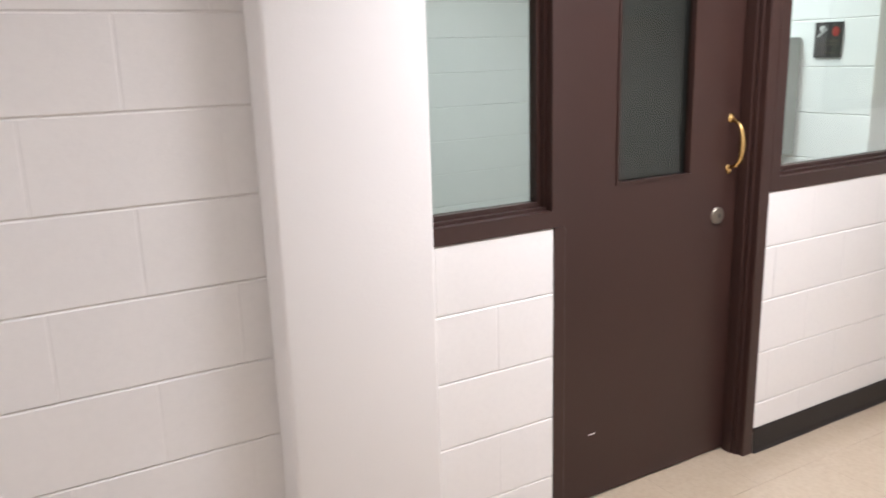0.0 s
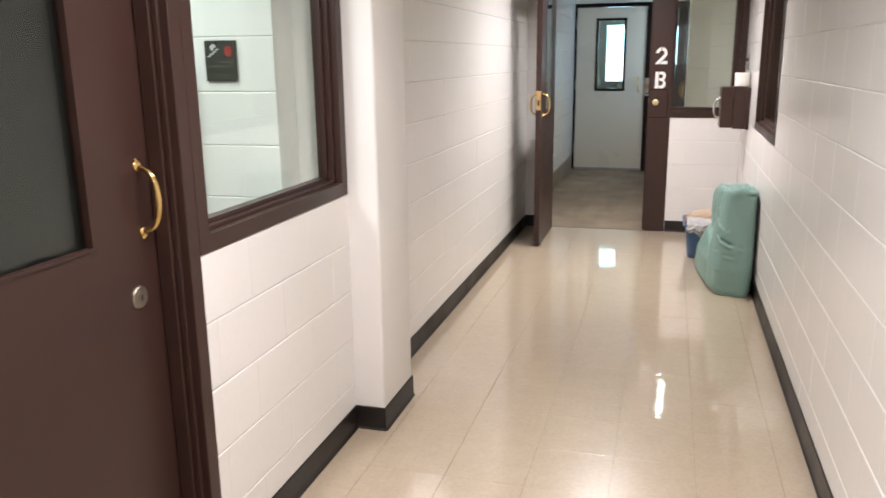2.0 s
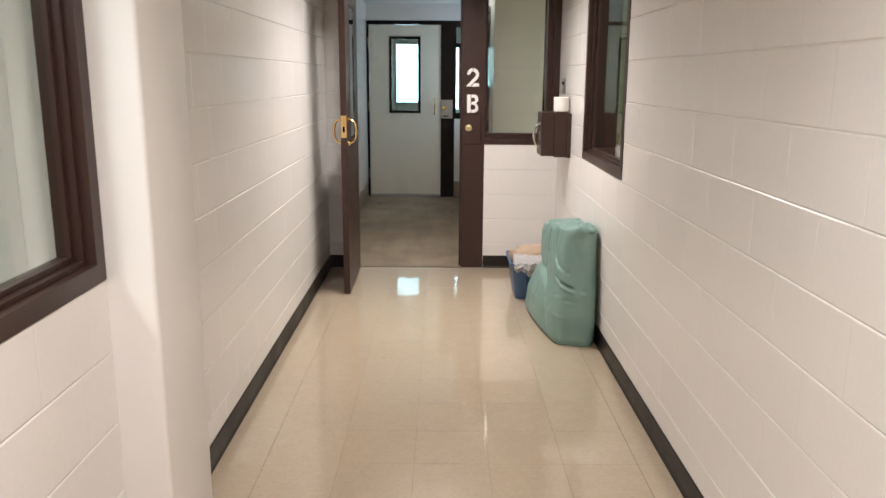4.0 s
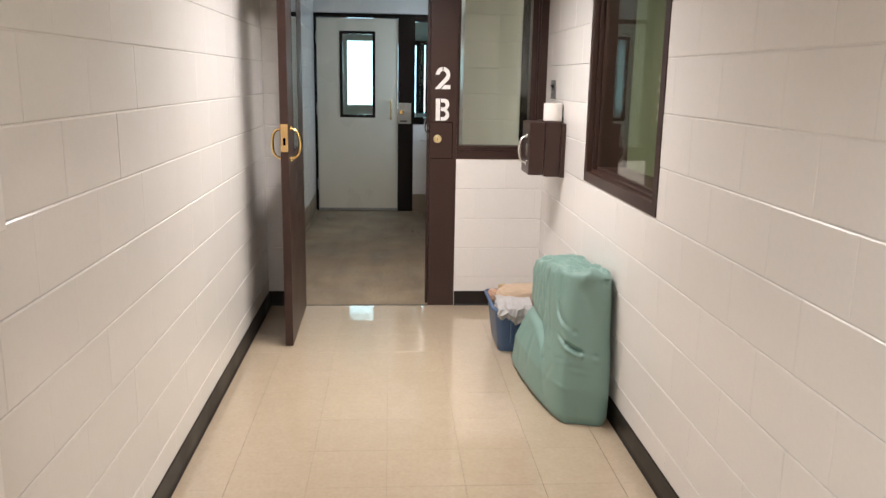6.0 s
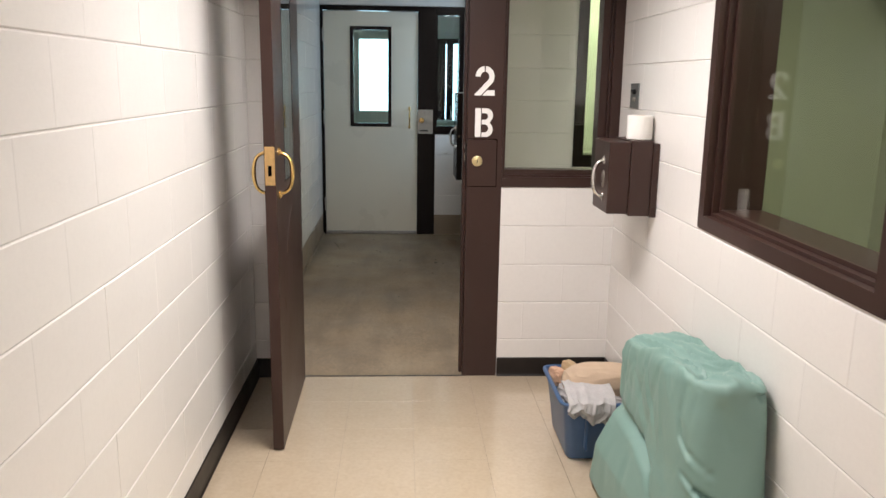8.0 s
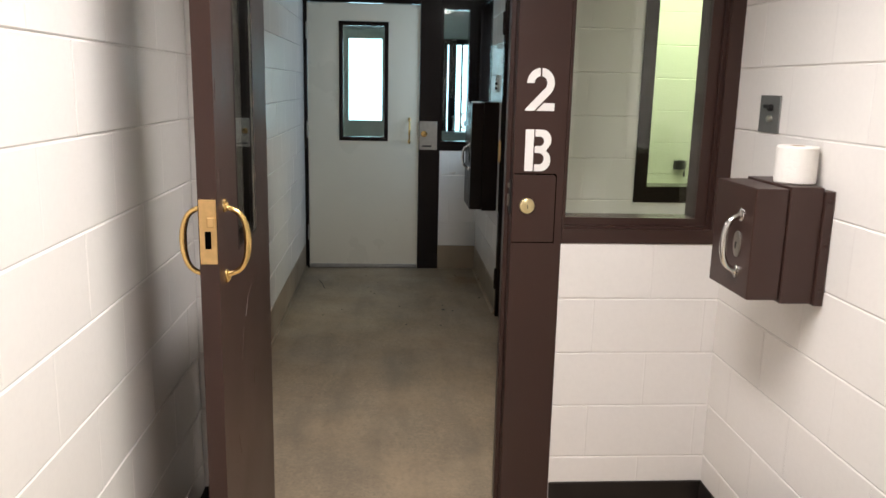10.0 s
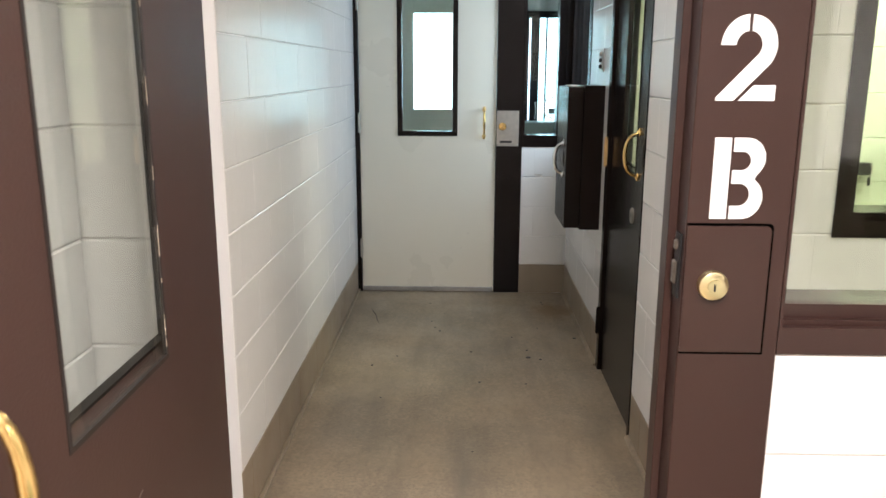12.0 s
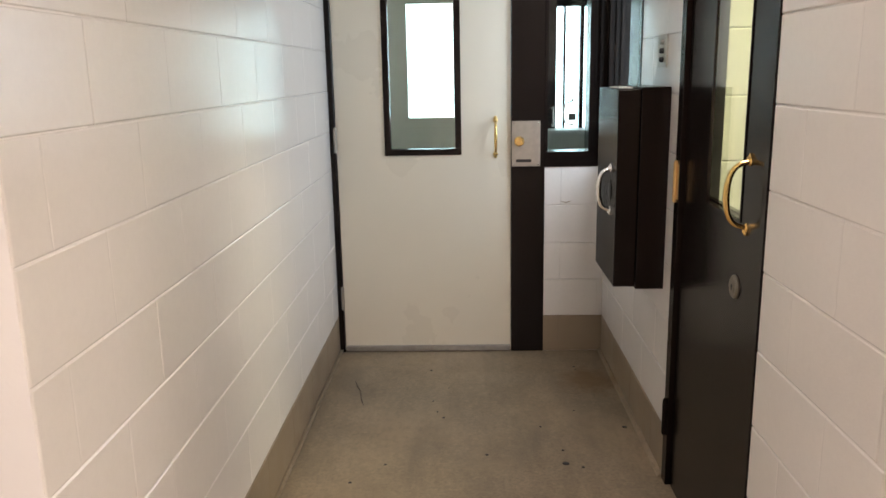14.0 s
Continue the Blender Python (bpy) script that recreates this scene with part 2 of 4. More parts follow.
def box(x0, x1, y0, y1, z0, z1, bevel=0.0, bm=None, segs=1):
    bm = bm or bmesh.new()
    m = Matrix.Translation(((x0 + x1) / 2, (y0 + y1) / 2, (z0 + z1) / 2)) @ Matrix.Diagonal((abs(x1 - x0), abs(y1 - y0), abs(z1 - z0), 1))
    made = bmesh.ops.create_cube(bm, size=1.0, matrix=m)["verts"]
    if bevel:
        edges = list({e for v in made for e in v.link_edges})
        bmesh.ops.bevel(bm, geom=edges, offset=bevel, segments=segs, affect="EDGES", profile=0.5)
    return bm


def abox(axis, p0, p1, a0, a1, z0, z1, bevel=0.0, bm=None, segs=1):
    """A box whose depth runs along axis and whose width runs along the other level axis."""
    p0, p1 = min(p0, p1), max(p0, p1)
    if axis == "x":
        return box(p0, p1, a0, a1, z0, z1, bevel, bm, segs)
    return box(a0, a1, p0, p1, z0, z1, bevel, bm, segs)


def ring(axis, p0, p1, outer, inner, bm=None):
    """A rectangular frame: depth p0 to p1 along axis; outer and inner are (a0, a1, z0, z1)."""
    bm = bm or bmesh.new()

    def loop(p, r):
        return [bm.verts.new((p, a, z) if axis == "x" else (a, p, z)) for a, z in ((r[0], r[2]), (r[1], r[2]), (r[1], r[3]), (r[0], r[3]))]
    fo, fi, bo, bi = loop(p0, outer), loop(p0, inner), loop(p1, outer), loop(p1, inner)
    for a, b in ((fo, fi), (bi, bo), (bo, fo), (fi, bi)):
        for k in range(4):
            bm.faces.new((a[k], a[(k + 1) % 4], b[(k + 1) % 4], b[k]))
    return bm


def tube(points, radius, bm=None, n=10, flat=1.0):
    """A round bar along points; radius is a number or one for each point."""
    bm = bm or bmesh.new()
    pts = [Vector(p) for p in points]
    rad = radius if isinstance(radius, (list, tuple)) else [radius] * len(pts)
    rings, side = [], None
    for i, p in enumerate(pts):
        d = (pts[min(i + 1, len(pts) - 1)] - pts[max(i - 1, 0)]).normalized()
        if side is None:
            side = d.orthogonal().normalized()
        side = (side - d * side.dot(d)).normalized()
        up = d.cross(side)
        rings.append([bm.verts.new(p + rad[i] * (side * math.cos(2 * math.pi * k / n) + up * math.sin(2 * math.pi * k / n) * flat)) for k in range(n)])
    for a, b in zip(rings, rings[1:]):
        for k in range(n):
            bm.faces.new((a[k], a[(k + 1) % n], b[(k + 1) % n], b[k]))
    bm.faces.new(rings[0][::-1])
    bm.faces.new(rings[-1])
    return bm


def lathe(profile, at, axis, bm=None, n=24):
    """Turn (radius, height) pairs round axis, which starts at at."""
    axis = Vector(axis).normalized()
    pts = [Vector(at) + axis * h for _, h in profile]
    bm = bm or bmesh.new()
    side = axis.orthogonal().normalized()
    up = axis.cross(side)
    rings = [[bm.verts.new(p + max(r, 1e-4) * (side * math.cos(2 * math.pi * k / n) + up * math.sin(2 * math.pi * k / n))) for k in range(n)]
             for p, (r, _) in zip(pts, profile)]
    for a, b in zip(rings, rings[1:]):
        for k in range(n):
            bm.faces.new((a[k], a[(k + 1) % n], b[(k + 1) % n], b[k]))
    bm.faces.new(rings[0][::-1])
    bm.faces.new(rings[-1])
    return bm


def pane(axis, p, a0, a1, z0, z1, parent, mat=GLASS):
    ob = part("pane", abox(axis, p - 0.003, p + 0.003, a0, a1, z0, z1), mat, parent, "greenish security glass")
    ob.visible_shadow = False
    return ob


def pull(parent, base, out, up=(0, 0, 1), length=0.19, reach=0.055, mat=BRASS, r=0.0068, label="polished brass pull handle"):
    """A bow-shaped pull handle, its lower foot at base, standing off along out."""
    base, out, up = Vector(base), Vector(out).normalized(), Vector(up).normalized()
    prof = [(0.0, 0.004), (0.015, 0.012), (0.03, 0.022), (0.08, 0.036), (0.2, 0.049), (0.5, 0.055), (0.8, 0.049), (0.92, 0.036), (0.97, 0.022), (0.985, 0.012), (1.0, 0.004)]
    pts = [base + up * (u * length) + out * (h * reach / 0.055) for u, h in prof]
    rr = [r * 1.15, r * 1.05, r, r * 1.05, r * 1.15, r * 1.35, r * 1.15, r * 1.05, r, r * 1.05, r * 1.15]
    fine = [c for a, b in zip(zip(pts, rr), zip(pts[1:], rr[1:])) for c in ((a[0], a[1]), (a[0].lerp(b[0], 0.5), (a[1] + b[1]) / 2))] + [(pts[-1], rr[-1])]
    for _ in range(3):
        fine = [fine[0]] + [((a[0] + b[0] * 2 + c[0]) / 4, b[1]) for a, b, c in zip(fine, fine[1:], fine[2:])] + [fine[-1]]
    bm = tube([p for p, _ in fine], [q for _, q in fine], n=12)
    for u in (0.0, 1.0):
        c = base + up * (u * length)
        lathe([(r * 1.9, 0.0), (r * 1.9, 0.003), (r * 1.5, 0.006), (r * 0.9, 0.007)], c, out, bm, 14)
        e = base + up * (length * (1.075 if u else -0.075))
        tube([c + out * 0.004, e + out * 0.005], [r * 1.25, r * 1.0], bm, 10)
        lathe([(r * 1.3, 0.0), (r * 1.3, 0.005), (r * 0.6, 0.008)], e, out, bm, 12)
    return part("handle", bm, mat, parent, label, True)


def cylinder_lock(parent, at, out, r=0.026, mat=AGED, label="round steel key cylinder"):
    ob = part("lock", lathe([(r, 0), (r, 0.004), (r * 0.86, 0.008), (r * 0.5, 0.0085), (r * 0.5, 0.010), (0.001, 0.010)], at, out), mat, parent, label, True)
    out = Vector(out)
    c = Vector(at) + out * 0.0104
    w = Vector((abs(out.y), abs(out.x), 0)) * 0.0022 + Vector((0, 0, 0.008)) + Vector((abs(out.x), abs(out.y), 0)) * 0.0012
    part("keyhole", box(c.x - w.x, c.x + w.x, c.y - w.y, c.y + w.y, c.z - w.z, c.z + w.z), BLACK, ob, "dark keyhole")
    return ob


def hinge(parent, at, out, mat=STEEL, h=0.11):
    at, out = Vector(at), Vector(out)
    bm = lathe([(0.0085, -h / 2), (0.0085, h / 2)], at + out * 0.006, (0, 0, 1), None, 12)
    for s in (-1, 1):
        lathe([(0.0065, 0), (0.0065, 0.005), (0.003, 0.008)], at + out * 0.006 + Vector((0, 0, s * h / 2)), (0, 0, s), bm, 10)
    return part("hinge", bm, mat, parent, "butt hinge knuckle", True)


# ---- masonry ----
COURSE, UNIT = 0.2032, 0.4064
JOBS = []


def masonry(name, label, axis, face, back, a0, a1, openings=(), z1=CEIL, mat=PAINT, shift=0.0, base_mat=None, z0=0.0, pieces=True):
    """A block wall: its visible face at face, its back at back, along the other level axis from a0 to a1, with openings (a0, a1, z0, z1)."""
    s = 1 if face > back else -1
    core = face - s * (0.004 if pieces else 0.0)
    bm = bmesh.new()
    cuts = sorted(openings)
    at = a0
    for o in cuts:
        if o[0] > at + 1e-4:
            abox(axis, back, core, at, o[0], z0, z1, 0, bm)
        if o[2] > z0 + 1e-4:
            abox(axis, back, core, o[0], o[1], z0, o[2], 0, bm)
        if o[3] < z1 - 1e-4:
            abox(axis, back, core, o[0], o[1], o[3], z1, 0, bm)
        at = o[1]
    if at < a1 - 1e-4:
        abox(axis, back, core, at, a1, z0, z1, 0, bm)
    ob = part(name, bm, mat)
    tagged(ob, label, "wall", "", "structure")
    if pieces:
        JOBS.append((ob, axis, face, s, a0, a1, cuts, z0, z1, mat, shift, base_mat))
    return ob


BLOCKS = {}


def block_mesh(w, h, d, mat):
    """A block: front face towards -y, chamfered, centred on x and z, front at y = 0."""
    key = (round(w, 3), round(h, 3), mat.name)
    if key not in BLOCKS:
        c, e, g, k, x, z = 0.0034, 0.0034, 0.0026, 0.0010, w / 2, h / 2
        v = [(-x, d, -z), (x, d, -z), (x, d, z), (-x, d, z), (-x, g, -z), (x, g, -z), (x, g, z), (-x, g, z),
             (-x, k, -z + c), (x, k, -z + c), (x, k, z - c), (-x, k, z - c),
             (-x + e, 0, -z + c), (x - e, 0, -z + c), (x - e, 0, z - c), (-x + e, 0, z - c)]
        f = [(0, 1, 5, 4), (2, 3, 7, 6), (1, 2, 6, 10, 9, 5), (3, 0, 4, 8, 11, 7), (12, 13, 14, 15), (4, 5, 13, 12), (6, 7, 15, 14),
             (9, 10, 14, 13), (11, 8, 12, 15), (4, 12, 8), (5, 9, 13), (6, 14, 10), (7, 11, 15)]
        me = bpy.data.meshes.new("block")
        me.from_pydata(v, [], f)
        me.materials.append(mat)
        BLOCKS[key] = me
    return BLOCKS[key]


def lay_blocks():
    for wall, axis, face, s, a0, a1, cuts, z0, z1, mat, shift, base_mat in JOBS:
        rows = int(math.ceil((z1 - 1e-4) / COURSE))
        for r in range(int(z0 / COURSE + 0.01), rows):
            lo, hi = max(z0, r * COURSE), min(z1, (r + 1) * COURSE)
            spans, at = [], a0
            for o in cuts:
                if o[2] < hi - 0.02 and o[3] > lo + 0.02:
                    spans.append((at, o[0]))
                    at = o[1]
            spans.append((at, a1))
            start = shift + (UNIT / 2 if r % 2 else 0.0)
            k = math.floor((a0 - start) / UNIT)
            while start + k * UNIT < a1:
                b0, b1 = start + k * UNIT, start + (k + 1) * UNIT
                k += 1
                for p, q in spans:
                    u0, u1 = max(b0, p), min(b1, q)
                    if u1 - u0 < 0.03:
                        continue
                    w, h = u1 - u0, hi - lo - 0.0022
                    ob = new("block", block_mesh(w, h, 0.008, base_mat if (base_mat and r == 0) else mat))
                    ob.parent = wall
                    mid, zz = (u0 + u1) / 2, (lo + hi) / 2
                    lean = random.uniform(-0.0006, 0.0006)
                    if axis == "x":
                        ob.matrix_basis = pose(face + lean, mid, zz, 0, 0, 90 if s > 0 else -90)
                    else:
                        ob.matrix_basis = pose(mid, face + lean, zz, 0, 0, 180 if s > 0 else 0)


def skirting(name, axis, face, s, a0, a1, mat=BLACKBASE, h=0.1016):
    """Rubber base with a small cove at its foot."""
    bm = bmesh.new()
    prof = [(0.0, 0.0), (0.013, 0.0), (0.013, 0.003), (0.008, 0.010), (0.0062, 0.022), (0.0055, h - 0.004), (0.003, h), (0.0, h)]
    ends = []
    for a in (a0, a1):
        ends.append([bm.verts.new((face + s * d, a, z) if axis == "x" else (a, face + s * d, z)) for d, z in prof])
    for k in range(len(prof)):
        bm.faces.new((ends[0][k], ends[0][(k + 1) % len(prof)], ends[1][(k + 1) % len(prof)], ends[1][k]))
    bm.faces.new(ends[0])
    bm.faces.new(ends[1])
    return tagged(part(name, bm, mat), "black rubber cove base along the wall", "baseboard", "", "structure")


def slab(name, x0, x1, y0, y1, z0, z1, mat, label, category):
    return tagged(part(name, box(x0, x1, y0, y1, z0, z1), mat), label, category, "", "structure")


def window(name, axis, face, s, a0, a1, z0, z1, depth, steps, mat, label, at=None):
    """Steel frame in steps (width, setback), with one pane behind the last step."""
    th = thing(name, (face, (a0 + a1) / 2, z0) if axis == "x" else ((a0 + a1) / 2, face, z0), label, "window", "", "structure")
    l0 = r0 = b0 = 0.0
    for i, step in enumerate(steps):
        wl, wr, wb, back = step if len(step) == 4 else (step[0], step[0], step[0], step[1])
        p0 = face - s * back
        p1 = face - s * depth
        part("window_frame" if i == 0 else "glazing_stop", ring(axis, p0, p1, (a0 + l0, a1 - r0, z0 + b0, z1 - b0), (a0 + wl, a1 - wr, z0 + wb, z1 - wb)), mat, th)
        l0, r0, b0 = wl, wr, wb
    g = face - s * ((steps[-1][-1] + 0.012) if at is None else at)
    pane(axis, g, a0 + l0 - 0.004, a1 - r0 + 0.004, z0 + b0 - 0.004, z1 - b0 + 0.004, th)
    return th


HEAD = 11 * COURSE
SILL = 5 * COURSE
# plan: the tiled corridor runs along y
XW0, XW1, XW2, XE = -1.16, -1.184, -1.215, 0.632
YP, YX, YXW, YF = 8.178, 9.27, 9.175, 12.11
XIL, XIR = -1.258, 0.181

# ---- floors and ceilings ----
slab("subfloor", -4.0, 3.2, -2.2, 8.176, -0.20, -0.0034, GROUT, "grey setting bed under the floor tiles", "floor")
slab("floor_lobby", -2.8, 3.2, 8.182, 15.4, -0.20, 0.0, CONCRETE, "worn stained bare concrete floor", "floor")
slab("threshold", -1.05, -0.135, 8.172, 8.186, -0.05, 0.0015, BLACK, "dark joint strip at the doorway", "threshold")
slab("floor_room", -3.9, -1.39, -1.8, 4.1, -0.003, 0.001, GREYBOX, "grey floor of the side room", "floor")
slab("floor_office", 0.84, 2.3, 3.9, 8.16, -0.003, 0.001, GREYBOX, "grey floor of the office", "floor")
slab("ceiling_corridor", -1.5, 0.9, -2.2, 8.37, CEIL, CEIL + 0.12, CEILING, "white painted ceiling of the tiled corridor", "ceiling")
slab("ceiling_lobby", -2.8, 3.2, 8.37, 15.4, CEIL, CEIL + 0.12, CEILING, "white painted ceiling of the concrete lobby", "ceiling")
slab("ceiling_room", -3.9, -1.5, -2.2, 8.37, CEIL, CEIL + 0.12, CEILING, "white ceiling of the side room", "ceiling")
slab("ceiling_office", 0.9, 3.2, -2.2, 8.37, CEIL, CEIL + 0.12, CEILING, "white ceiling of the office", "ceiling")

# ---- walls of the tiled corridor ----
masonry("wall_west_start", "white painted block wall", "x", XW0, -1.40, -1.8, 0.985, shift=0.1)
W1 = (1.30, 1.863, SILL, HEAD)
D1 = (1.863, 2.819, 0.0, HEAD)
W2 = (2.819, 3.862, SILL, HEAD)
masonry("wall_west_windows", "white painted block wall below the windows", "x", XW1, -1.385, 1.30, 3.868, (W1, D1, W2), shift=1.863)
masonry("wall_west", "white painted block wall of the tiled corridor", "x", XW2, -1.42, 4.238, 8.17, shift=0.12)
for tag_y0, tag_y1, tag_x in ((0.985, 1.39, -1.056), (3.868, 4.238, -1.054)):
    p = part("pillar", box(-1.40, tag_x, tag_y0, tag_y1, 0, CEIL, 0.012, None, 3), PLASTER, None, "", True)
    tagged(p, "smooth white painted pillar standing out from the wall", "pillar", "pillars on the corridor wall", "structure")
WR = (5.878, 7.029, SILL + 0.01, HEAD)
masonry("wall_east", "white painted block wall with an office window", "x", XE, 0.832, 1.25, 8.37, (WR,), shift=0.3)
masonry("wall_north_stub", "white painted block wall beside the doorway", "y", YP, 8.31, -1.42, -1.05, shift=0.0)
masonry("wall_north_panel", "low white block wall under the side glass", "y", YP, 8.31, 0.045, XE, z1=SILL, shift=0.38)
masonry("wall_north_head", "white painted block wall above the doorway", "y", YP, 8.31, -1.05, XE, z0=HEAD, shift=0.0)
masonry("wall_south", "white painted block wall closing the corridor", "y", -1.8, -2.0, -1.4, 2.4, pieces=False)
masonry("wall_side_north", "white painted wall of the side passage", "y", 1.25, 1.45, 0.832, 2.4, pieces=False)
masonry("wall_side_east", "white painted wall of the side passage", "x", 2.4, 2.6, -1.8, 1.45, pieces=False)
for nm, ax, f, s, a, b in (("baseboard", "x", XW0, 1, -1.8, 0.985), ("baseboard", "y", 0.985, -1, -1.16, -1.056), ("baseboard", "x", -1.056, 1, 0.962, 1.39),
                           ("baseboard", "x", XW1, 1, 1.39, 1.863), ("baseboard", "x", XW1, 1, 2.822, 3.868), ("baseboard", "y", 3.868, -1, XW1, -1.048),
                           ("baseboard", "x", -1.054, 1, 3.86, 4.238), ("baseboard", "x", XW2, 1, 4.238, YP), ("baseboard", "x", XE, -1, 1.25, YP),
                           ("baseboard", "y", YP, -1, XW2, -1.052), ("baseboard", "y", YP, -1, 0.047, XE)):
    skirting(nm, ax, f, s, a, b)

# ---- side room behind the west windows ----
masonry("wall_room_west", "white block wall of the side room", "x", -3.55, -3.7, -1.8, 3.7, shift=0.2)
masonry("wall_room_north", "white block wall with a fire notice", "y", 3.70, 3.86, -3.7, -1.385, shift=0.17)
masonry("wall_room_south", "white wall of the side room", "y", -1.0, -1.2, -3.7, -1.40, pieces=False)

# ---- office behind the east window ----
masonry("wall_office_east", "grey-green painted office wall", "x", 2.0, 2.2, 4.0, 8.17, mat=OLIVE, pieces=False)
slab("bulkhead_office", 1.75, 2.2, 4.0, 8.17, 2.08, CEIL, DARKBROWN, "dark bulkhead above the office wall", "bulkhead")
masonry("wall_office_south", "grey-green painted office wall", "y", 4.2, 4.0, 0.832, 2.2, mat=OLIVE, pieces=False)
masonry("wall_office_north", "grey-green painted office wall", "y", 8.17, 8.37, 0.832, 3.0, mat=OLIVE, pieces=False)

# ---- cross passage and concrete lobby ----
WB = (0.640, 1.722, SILL - 0.01, HEAD)
masonry("wall_cross_north_west", "white painted block wall of the cross passage", "y", YXW, 9.48, -2.6, XIL - 0.0025, mat=PLASTER, pieces=False)
masonry("wall_cross_north_east", "white painted block wall with a booth window", "y", YX, 9.48, XIR + 0.002, 2.8, (WB,), shift=XIR)
masonry("wall_cross_west", "white end wall of the cross passage", "x", -2.6, -2.8, 8.37, 9.48, pieces=False)
masonry("wall_cross_east", "white end wall of the cross passage", "x", 2.8, 3.0, 8.37, 9.48, pieces=False)
masonry("wall_lobby_west", "white painted block wall with a taupe base", "x", XIL, -1.43, YXW + 0.003, 15.0, shift=9.30, base_mat=TAUPE)
D3 = (9.885, 10.72, 0.0, HEAD)
WI = (11.33, 12.10, SILL, HEAD)
masonry("wall_lobby_east", "white painted block wall with a taupe base", "x", XIR, 0.268, YX + 0.003, YF, (D3, WI), shift=9.30, base_mat=TAUPE)
masonry("wall_lobby_north_panel", "low white block wall under the side glass", "y", YF, 12.28, -0.135, XIR, z1=SILL, shift=-0.05, base_mat=TAUPE)
masonry("wall_lobby_north_head", "white painted block wall above the door", "y", YF, 12.28, XIL, XIR, z0=HEAD, shift=0.0)
masonry("wall_sallyport_east", "white painted wall beyond the far door", "x", 0.52, 0.555, 12.28, 15.0, pieces=False)
D5 = (-1.03, -0.62, 1.13, 2.06)
W9 = (-0.46, 0.475, 1.045, 2.06)
masonry("wall_sallyport_north", "pale end wall beyond the far door", "y", 14.5, 14.6, XIL, 0.52, (D5, W9), pieces=False)
masonry("wall_booth_north", "pale green lit block wall of the booth", "y", 10.50, 10.62, 0.262, 2.8, ((1.46, 2.5, SILL + 0.03, HEAD),), mat=GREENWALL, shift=0.15)
masonry("wall_booth_east", "pale green wall of the booth", "x", 2.8, 2.95, 9.48, 10.62, mat=GREENWALL, pieces=False)
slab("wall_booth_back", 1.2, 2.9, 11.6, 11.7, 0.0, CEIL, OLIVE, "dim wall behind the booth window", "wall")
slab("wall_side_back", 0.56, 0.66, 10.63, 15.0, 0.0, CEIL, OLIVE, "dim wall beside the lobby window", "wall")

for wx, ws in ((XIL, 1), (XIR, -1)):
    spans = ((YXW, YF),) if ws > 0 else ((YX, 9.885), (10.72, YF))
    for w0, w1 in spans:
        tagged(part("floor_sealant", tube([(wx + ws * 0.006, w0, 0.004), (wx + ws * 0.006, w1, 0.004)], 0.014, None, 10, 0.7), CONCRETE, None, "", True), "grey sealant bead along the foot of the wall", "sealant", "", "structure")

# ---- window and door frames ----
STEPS = ((0.050, -0.004), (0.062, 0.024), (0.076, 0.048))
window("window_1", "x", XW1, 1, 1.30, 1.905, SILL, HEAD, 0.075, ((0.050, -0.004), (0.060, 0.022), (0.074, 0.040)), BROWN, "brown steel framed fixed window beside the door")
window("window_2", "x", XW1, 1, 2.819, 3.862, SILL, HEAD, 0.085, STEPS, BROWN, "brown steel framed fixed window above a block wall")
window("window_3", "x", XE, -1, 5.878, 7.029, SILL + 0.01, HEAD, 0.2, STEPS, BROWN, "brown steel framed office window with dim green glass")
window("window_4", "y", YP, -1, 0.045, XE, SILL, HEAD, 0.13, ((0.006, 0.050, 0.050, -0.004), (0.012, 0.062, 0.060, 0.014), (0.018, 0.100, 0.086, 0.030)), BROWN, "brown steel framed side glass beside the doorway")
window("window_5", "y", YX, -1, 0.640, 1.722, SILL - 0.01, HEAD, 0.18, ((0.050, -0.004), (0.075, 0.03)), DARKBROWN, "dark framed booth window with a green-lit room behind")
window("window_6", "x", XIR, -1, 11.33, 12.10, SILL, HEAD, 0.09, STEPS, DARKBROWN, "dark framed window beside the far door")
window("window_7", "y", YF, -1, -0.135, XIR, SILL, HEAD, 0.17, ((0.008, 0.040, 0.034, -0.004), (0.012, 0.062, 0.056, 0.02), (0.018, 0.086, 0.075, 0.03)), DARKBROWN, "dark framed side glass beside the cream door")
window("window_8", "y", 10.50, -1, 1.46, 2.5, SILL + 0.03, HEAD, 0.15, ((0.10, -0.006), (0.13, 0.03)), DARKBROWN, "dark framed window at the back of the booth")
scr = thing("window_9", (0.27, 14.5, 1.045), "dark framed glazed screen with daylight behind", "window", "", "structure")
for sx0, sx1 in ((-0.46, -0.43), (-0.03, 0.086), (0.104, 0.184), (0.2425, 0.258), (0.372, 0.404), (0.441, 0.475)):
    part("mullion", box(sx0, sx1, 14.47, 14.56, 1.045, 2.06, 0.003), DARKBROWN, scr)
part("head", box(-0.46, 0.475, 14.465, 14.565, 2.0, 2.06), DARKBROWN, scr)
for sx0, sx1 in ((-0.43, -0.03), (0.086, 0.104), (0.184, 0.2425), (0.258, 0.372), (0.404, 0.441)):
    pane("y", 14.53, sx0, sx1, 1.045, 2.0, scr)
part("ledge", box(-0.47, 0.49, 14.30, 14.47, 1.015, 1.043, 0.004), WHITEMETAL, scr, "white painted ledge")
part("latch", box(0.285, 0.345, 14.44, 14.47, 1.11, 1.165, 0.003), GREYPLATE, scr, "dark grey latch case")
pull(scr, (0.318, 14.43, 1.075), (-0.85, -0.5, 0), length=0.19, reach=0.10, mat=CHROME, label="chrome bow handle")
